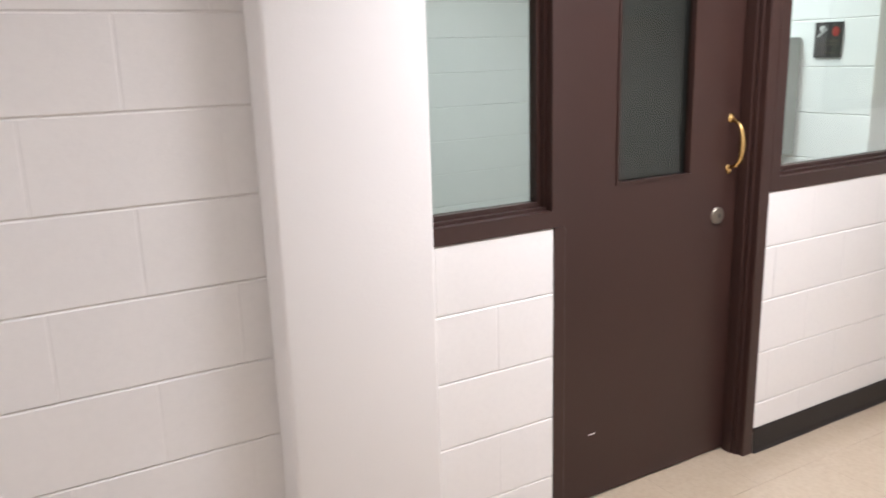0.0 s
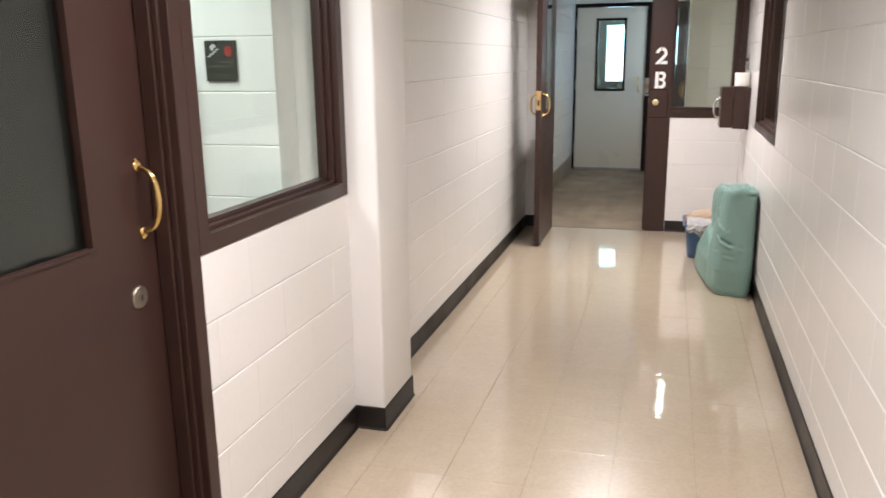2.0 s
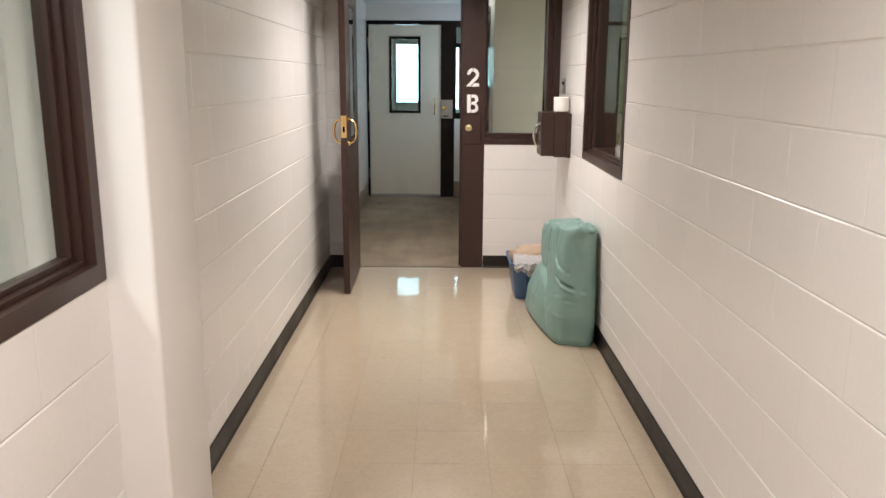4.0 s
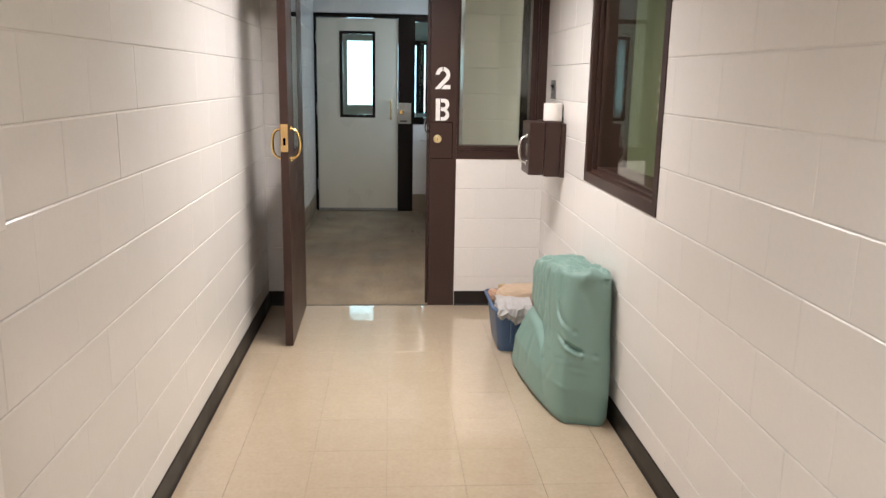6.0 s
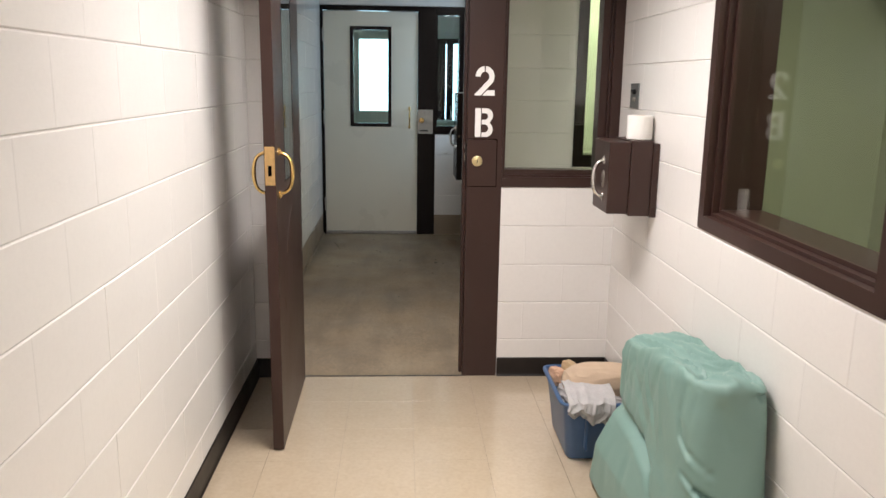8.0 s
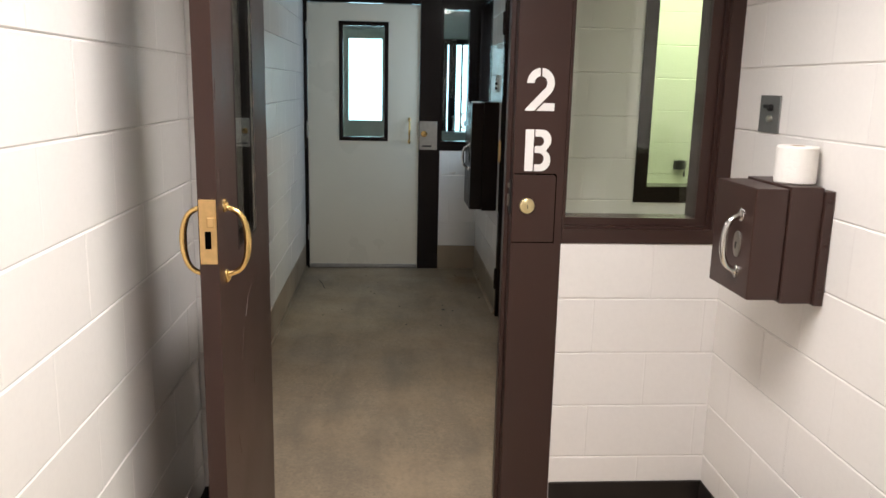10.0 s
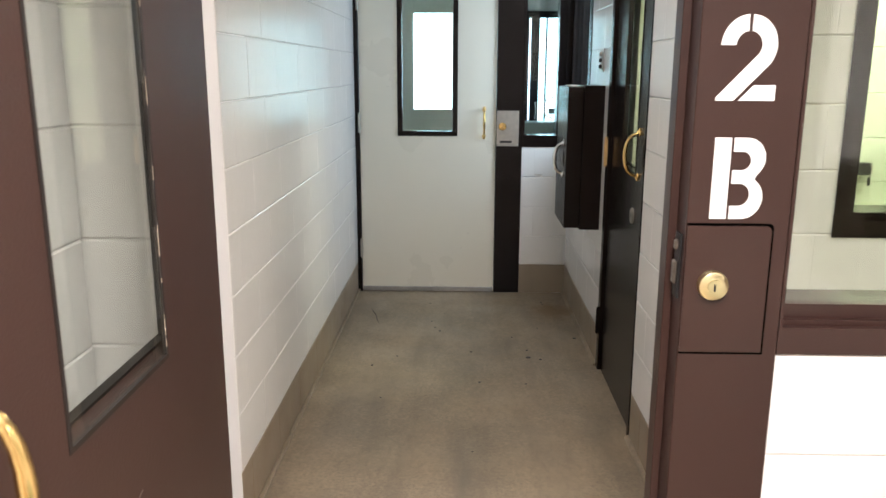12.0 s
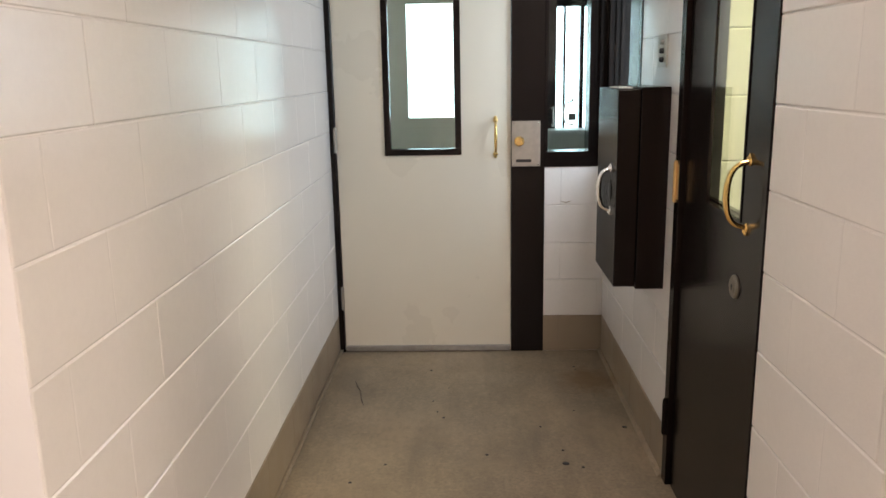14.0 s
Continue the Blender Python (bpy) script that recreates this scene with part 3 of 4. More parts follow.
pull(scr, (0.162, 14.47, 1.075), (0, -1, 0), length=0.13, reach=0.045, mat=CHROME, label="chrome bow handle")


def jamb(parent, axis, face, s, a0, a1, depth, mat, stop_side=0, z1=HEAD):
    """An upright of a steel door frame, with a stop on the side of the opening."""
    ob = part("jamb", abox(axis, face + s * 0.004, face - s * depth, a0, a1, 0, z1, 0.002), mat, parent)
    if stop_side:
        c0, c1 = (a1, a1 + 0.016) if stop_side > 0 else (a0 - 0.016, a0)
        part("door_stop", abox(axis, face - s * 0.055, face - s * (depth - 0.03), c0, c1, 0, z1, 0.0015), mat, parent)
    return ob


f1 = thing("door_frame_1", (XW1, 2.34, 0), "brown painted steel door frame between two windows", "door frame", "", "structure")
jamb(f1, "x", XW1, 1, 1.863, 1.905, 0.2, BROWN, 0, SILL)
jamb(f1, "x", XW1, 1, 2.767, 2.8185, 0.2, BROWN)
part("door_stop", abox("x", -1.225, -1.268, 2.750, 2.767, 0, 2.19, 0.0015), BROWN, f1)
part("door_stop", abox("x", -1.205, -1.222, 2.758, 2.767, 0, 2.19, 0.0015), BROWN, f1)
part("head", abox("x", XW1 + 0.004, XW1 - 0.2, 1.905, 2.767, 2.19, HEAD), BROWN, f1)

f2 = thing("door_frame_2", (-0.5, YP, 0), "brown painted steel door frame with white stencilled lettering", "door frame", "", "structure")
jamb(f2, "y", YP + 0.02, -1, -1.05, -1.034, 0.11, BROWN, 1)
jamb(f2, "y", YP, -1, -0.135, 0.0445, 0.13, BROWN, -1)
part("head", abox("y", YP - 0.004, YP + 0.13, -1.034, -0.135, 2.19, HEAD), BROWN, f2)

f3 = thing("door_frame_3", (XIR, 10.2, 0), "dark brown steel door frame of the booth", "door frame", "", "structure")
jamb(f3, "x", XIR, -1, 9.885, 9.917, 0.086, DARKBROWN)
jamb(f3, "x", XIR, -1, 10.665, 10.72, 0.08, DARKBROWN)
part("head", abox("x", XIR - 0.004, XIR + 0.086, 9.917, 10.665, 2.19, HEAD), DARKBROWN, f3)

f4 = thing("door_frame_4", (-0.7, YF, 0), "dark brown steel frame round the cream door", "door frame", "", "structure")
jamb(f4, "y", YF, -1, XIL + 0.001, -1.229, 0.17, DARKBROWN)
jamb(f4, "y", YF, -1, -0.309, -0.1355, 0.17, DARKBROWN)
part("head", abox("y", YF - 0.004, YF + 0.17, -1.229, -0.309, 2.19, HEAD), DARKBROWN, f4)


def door(name, axis, p0, p1, a0, a1, hole, mat, label, z0=0.008, z1=2.183, bead=0.016, bead_mat=None, film=False, inset=0.022, proud=0.005, rebate=0.0):
    """A flush steel door leaf with a vision pane; p0 is the face that shows."""
    th = thing(name, (p0, (a0 + a1) / 2, 0) if axis == "x" else ((a0 + a1) / 2, p0, 0), label, "door", "", "structure")
    s = 1 if p0 > p1 else -1
    h0, h1, h2, h3 = hole
    wide = (h0, h1 + rebate, h2, h3)
    if rebate:
        leaf = ring(axis, p0 - s * 0.006, p1, (a0, a1, z0, z1), wide, ring(axis, p0, p0 - s * 0.006, (a0, a1, z0, z1), hole))
    else:
        leaf = ring(axis, p0, p1, (a0, a1, z0, z1), hole)
    part("leaf", leaf, mat, th)
    for q0, q1, more in ((p0 + s * proud, p0 - s * (0.005 if rebate else 0.014), 0.0), (p1 - s * proud, p1 + s * 0.014, rebate)):
        part("glazing_bead", ring(axis, q0, q1, (h0 - bead * 0.4, h1 + more + bead * 0.4, h2 - bead * 0.4, h3 + bead * 0.4), (h0 + bead * 0.6, h1 + more - bead * 0.6, h2 + bead * 0.6, h3 - bead * 0.6)), bead_mat or mat, th)
    mid = p0 - s * inset
    pane(axis, mid, h0, h1, h2, h3, th)
    if film:
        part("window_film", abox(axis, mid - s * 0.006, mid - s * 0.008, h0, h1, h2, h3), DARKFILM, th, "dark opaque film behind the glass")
    return th


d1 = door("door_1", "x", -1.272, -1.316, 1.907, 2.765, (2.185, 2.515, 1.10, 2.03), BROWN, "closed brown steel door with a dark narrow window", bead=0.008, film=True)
pull(d1, (-1.272, 2.705, 1.105), (1, 0, 0), length=0.17, reach=0.06)
part("chip", box(-1.2725, -1.2712, 2.085, 2.112, 0.243, 0.247), STENCIL, d1, "pale paint chip")
cylinder_lock(d1, (-1.272, 2.661, 0.938), (1, 0, 0), 0.031)

d2 = door("door_2", "x", -0.9565, -1.0005, 7.325, 8.140, (7.580, 7.875, 1.112, 2.03), BROWN, "open brown steel door with a narrow glass pane", bead=0.007, inset=0.003, proud=0.0014, bead_mat=BLACKBASE, rebate=0.09)
for cz, ch, cw in ((1.128, 0.011, 0.0016), (1.146, 0.031, 0.0008), (1.224, 0.006, 0.0020), (1.262, 0.045, 0.0009), (1.371, 0.019, 0.0013), (1.472, 0.038, 0.0007), (1.60, 0.009, 0.0018), (1.688, 0.05, 0.0008)):
    part("chip", box(-0.9552, -0.9544, 7.8705, 7.8705 + cw, cz, cz + ch), CHIP, d2, "worn edge where the paint has chipped")
for sc in (((7.752, 0.968), (7.70, 0.950), (7.655, 0.905)), ((7.62, 0.88), (7.585, 0.80)), ((7.77, 0.72), (7.765, 0.66)), ((7.352, 1.345), (7.349, 1.325)), ((7.36, 1.315), (7.352, 1.300)),
           ((7.345, 1.55), (7.341, 1.50)), ((7.50, 0.62), (7.53, 0.55))):
    part("scratch", tube([(-0.9562, sy, sz) for sy, sz in sc], 0.0007, None, 6), SCRATCH, d2, "pale scratch in the paint")
part("strike_plate", box(-0.998, -0.959, 7.3215, 7.326, 1.127, 1.279, 0.0012), WORNBRASS, d2, "scratched brass lock front on the door edge")
# Raised black block; the hole's shade is put into its colour.
part("bolt_hole", box(-0.9855, -0.9715, 7.3195, 7.322, 1.164, 1.205), SHADEBLACK, d2, "black block painting the shade of the bolt opening")
part("latch", box(-0.9795, -0.9615, 7.315, 7.322, 1.214, 1.238, 0.002), WORNBRASS, d2, "brass latch bolt")
pull(d2, (-0.9565, 7.402, 1.085), (1, 0, 0), length=0.165, reach=0.058)
pull(d2, (-1.0005, 7.402, 1.085), (-1, 0, 0), length=0.165, reach=0.058)
for hz in (0.3, 1.12, 1.95):
    hinge(d2, (-1.003, 8.146, hz), (0, 1, 0))
d2.rotation_euler = (0, 0, radians(0.6))

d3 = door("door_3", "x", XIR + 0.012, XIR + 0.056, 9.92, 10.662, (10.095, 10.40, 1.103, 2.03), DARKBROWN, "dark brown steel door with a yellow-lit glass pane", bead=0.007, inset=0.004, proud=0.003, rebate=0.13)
pull(d3, (XIR + 0.012, 10.048, 1.095), (-1, 0, 0), length=0.175, reach=0.062)
cylinder_lock(d3, (XIR + 0.012, 10.105, 0.918), (-1, 0, 0), 0.034)
for hz, hm in ((0.262, DARKBROWN), (1.13, WORNBRASS), (1.95, DARKBROWN)):
    hinge(d3, (XIR - 0.004, 10.69, hz), (-1, 0, 0), hm, 0.13)
    part("hinge_leaf", box(XIR - 0.0075, XIR - 0.0042, 10.667, 10.718, hz - 0.06, hz + 0.06, 0.001), hm, d3)

d4 = door("door_4", "y", YF + 0.012, YF + 0.056, -1.226, -0.312, (-0.959, -0.582, 1.098, 2.031), CREAM, "closed cream steel door with a black framed window", bead=0.032, bead_mat=DARKBROWN)
pull(d4, (-0.391, YF + 0.012, 1.087), (0, -1, 0), length=0.175, reach=0.05)
for hz in (0.312, 1.172, 1.965):
    hinge(d4, (-1.2285, YF - 0.002, hz), (0, -1, 0), STEEL, 0.12)
part("door_sweep", box(-1.222, -0.316, YF - 0.004, YF + 0.012, 0.004, 0.034, 0.002), SEALANT, d4, "scuffed aluminium strip along the foot")

d5 = thing("door_5", (-0.85, 14.5, 0), "pale door with a bright frosted window", "door", "", "structure")
part("leaf", ring("y", 14.47, 14.498, (-1.20, -0.30, 0.01, 2.15), (-1.02, -0.63, 1.14, 2.05)), CREAM, d5)
part("glazing_bead", ring("y", 14.463, 14.475, (-1.03, -0.62, 1.10, 2.06), (-1.01, -0.64, 1.15, 2.04)), CREAM, d5)
pane("y", 14.485, -1.02, -0.63, 1.11, 2.05, d5)
back = part("backdrop_north", box(-2.0, 0.6, 14.85, 14.86, 0.2, 2.6), DAY)
tagged(back, "bright daylight outside the far window", "backdrop", "", "structure")

# ---- fixtures ----
# Housings at y -0.95 and 8.84 are unseen, added to hold the fill lamps.
for lx, ly, turned in ((-0.33, 6.85, 0), (-0.33, 2.35, 0), (-0.20, -0.95, 0), (0.08, 10.85, 0), (-1.95, 8.84, 1), (1.75, 8.84, 1)):
    a, b = (0.62, 0.17) if turned else (0.17, 0.62)
    cl = thing("ceiling_light", (lx, ly, CEIL), "white metal fluorescent light on the ceiling", "ceiling light", "ceiling lights", "")
    part("housing", box(lx - a, lx + a, ly - b, ly + b, CEIL - 0.055, CEIL - 0.001, 0.006, None, 2), WHITEMETAL, cl)
    bm = bmesh.new()
    for u0, u1, v0, v1 in ((-a, a, -b, -b + 0.035), (-a, a, b - 0.035, b), (-a, -a + 0.035, -b + 0.035, b - 0.035), (a - 0.035, a, -b + 0.035, b - 0.035)):
        box(lx + u0, lx + u1, ly + v0, ly + v1, CEIL - 0.082, CEIL - 0.055, 0.0, bm)
    part("frame", bm, WHITEMETAL, cl)


def prism(points, axis, p0, p1, bm=None):
    """Extrude a flat outline of (a, z) points from p0 to p1 along axis."""
    bm = bm or bmesh.new()
    rows = [[bm.verts.new((p, a, z) if axis == "x" else (a, p, z)) for a, z in points] for p in (p0, p1)]
    n = len(points)
    bm.faces.new(rows[0])
    bm.faces.new(rows[1][::-1])
    for k in range(n):
        bm.faces.new((rows[0][k], rows[1][k], rows[1][(k + 1) % n], rows[0][(k + 1) % n]))
    return bm


def arc(cx, cz, r, d0, d1, n=14):
    return [(cx + r * math.cos(radians(d0 + (d1 - d0) * k / n)), cz + r * math.sin(radians(d0 + (d1 - d0) * k / n))) for k in range(n + 1)]


# stencilled lettering on the post
def stencil(name, shapes, ax, az, y):
    bm = bmesh.new()
    for sh in shapes:
        prism([(ax + a * 0.9, az + z * 0.965) for a, z in sh], "y", y, y + 0.0012, bm)
    return part(name, bm, STENCIL, f2, "white stencilled " + name)


left_hook = arc(0.055, 0.095, 0.052, 180, 94) + arc(0.055, 0.095, 0.024, 97, 180)
right_hook = arc(0.055, 0.095, 0.052, 86, -38) + [(0.033, 0.0), (0.0, 0.0), (0.0, 0.006)] + arc(0.055, 0.095, 0.024, -38, 83)
foot = [(0.042, 0.0), (0.110, 0.0), (0.110, 0.027), (0.069, 0.027)]
stencil("numeral", [left_hook, right_hook, foot], -0.102, 1.4705, YP - 0.0052)
stem = [(0.0, 0.0), (0.032, 0.0), (0.032, 0.147), (0.0, 0.147)]
bowls = ([(0.037, 0.147)] + arc(0.062, 0.110, 0.037, 90, -52) + arc(0.060, 0.039, 0.039, 58, -90) + [(0.037, 0.0), (0.037, 0.024)]
         + arc(0.053, 0.0443, 0.0203, -90, 90) + [(0.037, 0.0645), (0.037, 0.089)] + arc(0.055, 0.1055, 0.0165, -90, 90) + [(0.037, 0.122)])
stencil("letter", [stem, bowls], -0.097, 1.2665, YP - 0.0052)

# lock cover on the post
plate = [(-0.133, 1.020), (0.014, 1.020), (0.014, 1.243)] + arc(0.004, 1.244, 0.010, 0, 90, 4) + [(-0.133, 1.254)]
cover = part("lock_cover", prism(plate, "y", YP - 0.0075, YP - 0.004), BROWN, f2, "brown painted lock cover plate")
# Raised black plate draws the shadow line round the lock cover.
part("cover_shadow_gap", prism([(a * 1.0 + (0.0045 if a > 0 else -0.0005), z + (0.0045 if z > 1.1 else -0.0045)) for a, z in plate], "y", YP - 0.0048, YP - 0.0039), SHADEBLACK, f2, "black plate painting the shadow line round the lock cover")
knob = part("key_cylinder", lathe([(0.027, 0), (0.027, 0.006), (0.0255, 0.012), (0.020, 0.0145), (0.0125, 0.015), (0.012, 0.0165), (0.001, 0.0165)], (-0.083, YP - 0.0075, 1.147), (0, -1, 0)), PALEBRASS, f2, "round pale brass key cylinder", True)
part("keyhole", box(-0.0845, -0.0815, YP - 0.0248, YP - 0.0238, 1.139, 1.152), BLACK, knob, "dark keyhole")
# No recess here: its shade is painted as a black plate on the jamb.
part("strike", box(-0.1395, -0.135, YP + 0.012, YP + 0.046, 1.115, 1.235, 0.001), BLACK, f2, "black plate painting the shade of the strike recess on the frame edge")
part("strike_bolt", box(-0.146, -0.139, YP + 0.018, YP + 0.034, 1.203, 1.224, 0.004), AGED, f2, "steel strike lip")
part("strike_bolt", box(-0.146, -0.139, YP + 0.018, YP + 0.038, 1.140, 1.184, 0.003), AGED, f2, "steel strike lip")

# lock plate beside the cream door
lp = part("lock_plate", box(-0.307, -0.159, YF - 0.008, YF - 0.0038, 1.021, 1.256, 0.001), STEEL, f4, "brushed steel lock plate")
kn = part("key_cylinder", lathe([(0.026, 0), (0.026, 0.008), (0.020, 0.014), (0.010, 0.0145), (0.001, 0.0145)], (-0.268, YF - 0.008, 1.152), (0, -1, 0)), BRASS, f4, "brass key cylinder", True)
part("nameplate", box(-0.285, -0.205, YF - 0.0088, YF - 0.0078, 1.043, 1.058), BLACK, f4, "small dark label strip")
for sx in (-0.298, -0.168):
    for sz in (1.032, 1.245):
        part("screw", lathe([(0.004, 0), (0.004, 0.001), (0.002, 0.0018)], (sx, YF - 0.008, sz), (0, -1, 0), None, 10), CHROME, f4)

# scuffs on the wall and notice in the side room
sign = thing("fire_notice", (-1.603, 3.695, 1.54), "dark fire notice plate on the white block wall", "sign")
part("plate", box(-1.668, -1.537, 3.688, 3.6955, 1.464, 1.613, 0.001), SIGNBLACK, sign)
stair = [(-1.656, 1.552), (-1.643, 1.552), (-1.643, 1.561), (-1.630, 1.561), (-1.630, 1.570), (-1.617, 1.570), (-1.617, 1.579), (-1.606, 1.579), (-1.606, 1.583), (-1.621, 1.583), (-1.621, 1.574),
         (-1.634, 1.574), (-1.634, 1.565), (-1.647, 1.565), (-1.647, 1.556), (-1.656, 1.556)]
part("pictogram", prism(stair, "y", 3.6868, 3.688), SIGNWHITE, sign, "white stair pictogram")
part("pictogram", prism([(-1.640, 1.578), (-1.634, 1.574), (-1.626, 1.588), (-1.619, 1.586), (-1.622, 1.598), (-1.632, 1.600), (-1.645, 1.590)], "y", 3.6868, 3.688), SIGNWHITE, sign, "white running shape")
flame = [(-1.567, 1.552)] + [(-1.567 + 0.017 * math.sin(radians(k * 30)) * (1 - 0.25 * (k > 4 and k < 8)), 1.573 - 0.021 * math.cos(radians(k * 30))) for k in range(1, 12)]
part("flame", prism(flame, "y", 3.6868, 3.688), SIGNRED, sign, "red flame shape")
for bx0, bx1, bz, bm_mat in ((-1.61, -1.55, 1.533, SIGNTAN), (-1.650, -1.555, 1.518, SIGNTAN), (-1.628, -1.570, 1.484, SIGNTAN)):
    part("text_bar", box(bx0, bx1, 3.6870, 3.688, bz - 0.0025, bz + 0.0025), bm_mat, sign)

gb = thing("electrical_box", (-1.82, 3.69, 1.3), "grey enamelled metal box on the white block wall", "electrical box")
part("body", box(-1.905, -1.735, 3.615, 3.694, 1.03, 1.556, 0.004, None, 2), GREYBOX, gb)
part("cover", box(-1.898, -1.742, 3.611, 3.616, 1.04, 1.546, 0.002), GREYBOX, gb)
for kz in (1.12, 1.29, 1.46):
    part("screw", lathe([(0.006, 0), (0.006, 0.003), (0.002, 0.004)], (-1.755, 3.611, kz), (0, -1, 0), None, 10), BLACK, gb)

bp = thing("blank_plate", (XW2, 4.62, 1.26), "painted-over blank cover plate on the block wall", "wall plate")
part("plate", box(XW2 - 0.001, XW2 + 0.005, 4.585, 4.655, 1.205, 1.325, 0.002), PLASTER, bp)

# key switches
ks = thing("key_switch", (XE, 7.93, 1.48), "grey steel key switch plate on the white wall", "switch", "wall switches")
part("plate", box(XE - 0.005, XE + 0.001, 7.865, 7.995, 1.425, 1.540, 0.0015), GREYPLATE, ks)
for kz in (1.468, 1.502):
    sw = part("switch_barrel", lathe([(0.011, 0), (0.011, 0.010), (0.008, 0.013), (0.001, 0.013)], (XE - 0.005, 7.915, kz), (-1, 0, 0), None, 14), BLACK if kz > 1.48 else STEEL, ks, "key switch barrel", True)
part("toggle", box(XE - 0.020, XE - 0.005, 7.905, 7.945, 1.500, 1.512, 0.002), BLACK, ks, "dark toggle")
ks = thing("key_switch", (XIR, 10.93, 1.56), "steel key switch plate on the white wall", "switch", "wall switches")
part("plate", box(XIR - 0.005, XIR + 0.001, 10.905, 11.035, 1.512, 1.630, 0.0015), STEEL, ks)
for kz in (1.540, 1.571, 1.602):
    part("switch_barrel", lathe([(0.010, 0), (0.010, 0.010), (0.007, 0.014), (0.001, 0.014)], (XIR - 0.005, 10.955, kz), (-1, 0, 0), None, 14), BLACK if kz < 1.6 else STEEL, ks, "key switch barrel", True)

lk = thing("lock_box", (1.32, 10.50, 1.08), "small dark lock box with a hanging key", "lock box")
part("body", box(1.285, 1.355, 10.455, 10.4985, 1.052, 1.108, 0.003), BLACK, lk)
part("hasp", tube([(1.345, 10.46, 1.11), (1.352, 10.45, 1.085), (1.345, 10.45, 1.04)], 0.004, None, 8), STEEL, lk)
part("key", box(1.335, 1.349, 10.448, 10.451, 1.005, 1.045, 0.001), BLACK, lk)


def wall_box(label, xf, front, y0, y1, z0, z1, mat, flanged, grip):
    """A steel lock box on an east wall: body against the wall, deep hinged cap in front, chrome handle at grip."""
    th = thing("lock_cabinet", (xf, (y0 + y1) / 2, z0), label, "lock cabinet", "lock cabinets")
    d = xf - front
    seam, fl = front + d * 0.44, xf - (d * 0.13 if flanged else 0.001)
    part("body", box(seam, fl, y0 - 0.006, y1 + 0.006, z0 - 0.008, z1 + 0.006, 0.002), mat, th)
    cap = part("door", box(front, seam - 0.002, y0, y1, z0, z1, 0.004, None, 2), mat, th)
    if flanged:
        flange = part("flange", box(fl, xf - 0.001, y0 - 0.016, y1 + 0.016, z0 - 0.012, z1 - 0.004, 0.0015), mat, th)
        for k in range(3):
            zz = z0 + (z1 - z0) * (0.1 + 0.4 * k)
            part("bolt", lathe([(0.006, 0), (0.006, 0.004), (0.002, 0.005)], (xf - d * 0.06, y0 - 0.016, zz), (0, -1, 0), None, 8), mat, flange)
    zm = (z0 + z1) / 2
    pull(cap, (front, grip, zm - 0.085), (-1, 0, 0), length=0.155, reach=0.05, mat=CHROME, r=0.008, label="chrome bow handle")
    esc = lathe([(0.022, 0), (0.022, 0.003), (0.018, 0.005), (0.001, 0.005)], (front, grip + 0.012, zm - 0.012), (-1, 0, 0), None, 20)
    for v in esc.verts:
        v.co.z = zm - 0.012 + (v.co.z - zm + 0.012) * 1.7
    part("escutcheon", esc, STEEL if flanged else mat, cap, "oval lock plate", True)
    part("keyhole", box(front - 0.0066, front - 0.0048, grip + 0.009, grip + 0.015, zm - 0.026, zm - 0.006), BLACK, cap, "dark keyhole")
    return th


wall_box("brown painted steel lock cabinet on the white wall", XE, 0.420, 7.53, 7.785, 0.988, 1.296, BROWN, True, 7.602)
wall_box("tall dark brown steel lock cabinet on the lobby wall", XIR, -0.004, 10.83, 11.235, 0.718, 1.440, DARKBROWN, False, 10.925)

# toilet roll on the cabinet
roll = thing("toilet_roll", (0.572, 7.625, 1.302), "white toilet roll standing on the brown cabinet", "toilet roll")
bm = bmesh.new()
lathe([(0.021, 0.0), (0.052, 0.0), (0.0555, 0.004), (0.0555, 0.099), (0.052, 0.103), (0.021, 0.103), (0.020, 0.098)], (0.570, 7.625, 1.3025), (0, 0, 1), bm, 36)
part("paper", bm, PAPER, roll, "", True)
part("core", lathe([(0.0195, 0.001), (0.0195, 0.1035), (0.018, 0.1035), (0.018, 0.09)], (0.570, 7.625, 1.3025), (0, 0, 1), None, 24), BEIGE, roll, "cardboard core", True)
pp = part("paper_slip", box(0.020, 0.070, 10.95, 11.14, 1.4402, 1.4440), PAPER)
tagged(pp, "folded white paper slip on the dark cabinet", "paper")


# ---- folded mattress leaning on the wall ----
def smooth_loop(ctrl, n):
    """A closed, evenly stepped curve through control points."""
    out, k = [], len(ctrl)
    for i in range(n):
        t = i * k / n
        j, u = int(t), t - int(t)
        p = [Vector(ctrl[(j + d) % k]) for d in (-1, 0, 1, 2)]
        out.append(0.5 * ((2 * p[1]) + (p[2] - p[0]) * u + (2 * p[0] - 5 * p[1] + 4 * p[2] - p[3]) * u * u + (3 * p[1] - p[0] - 3 * p[2] + p[3]) * u ** 3))
    return out


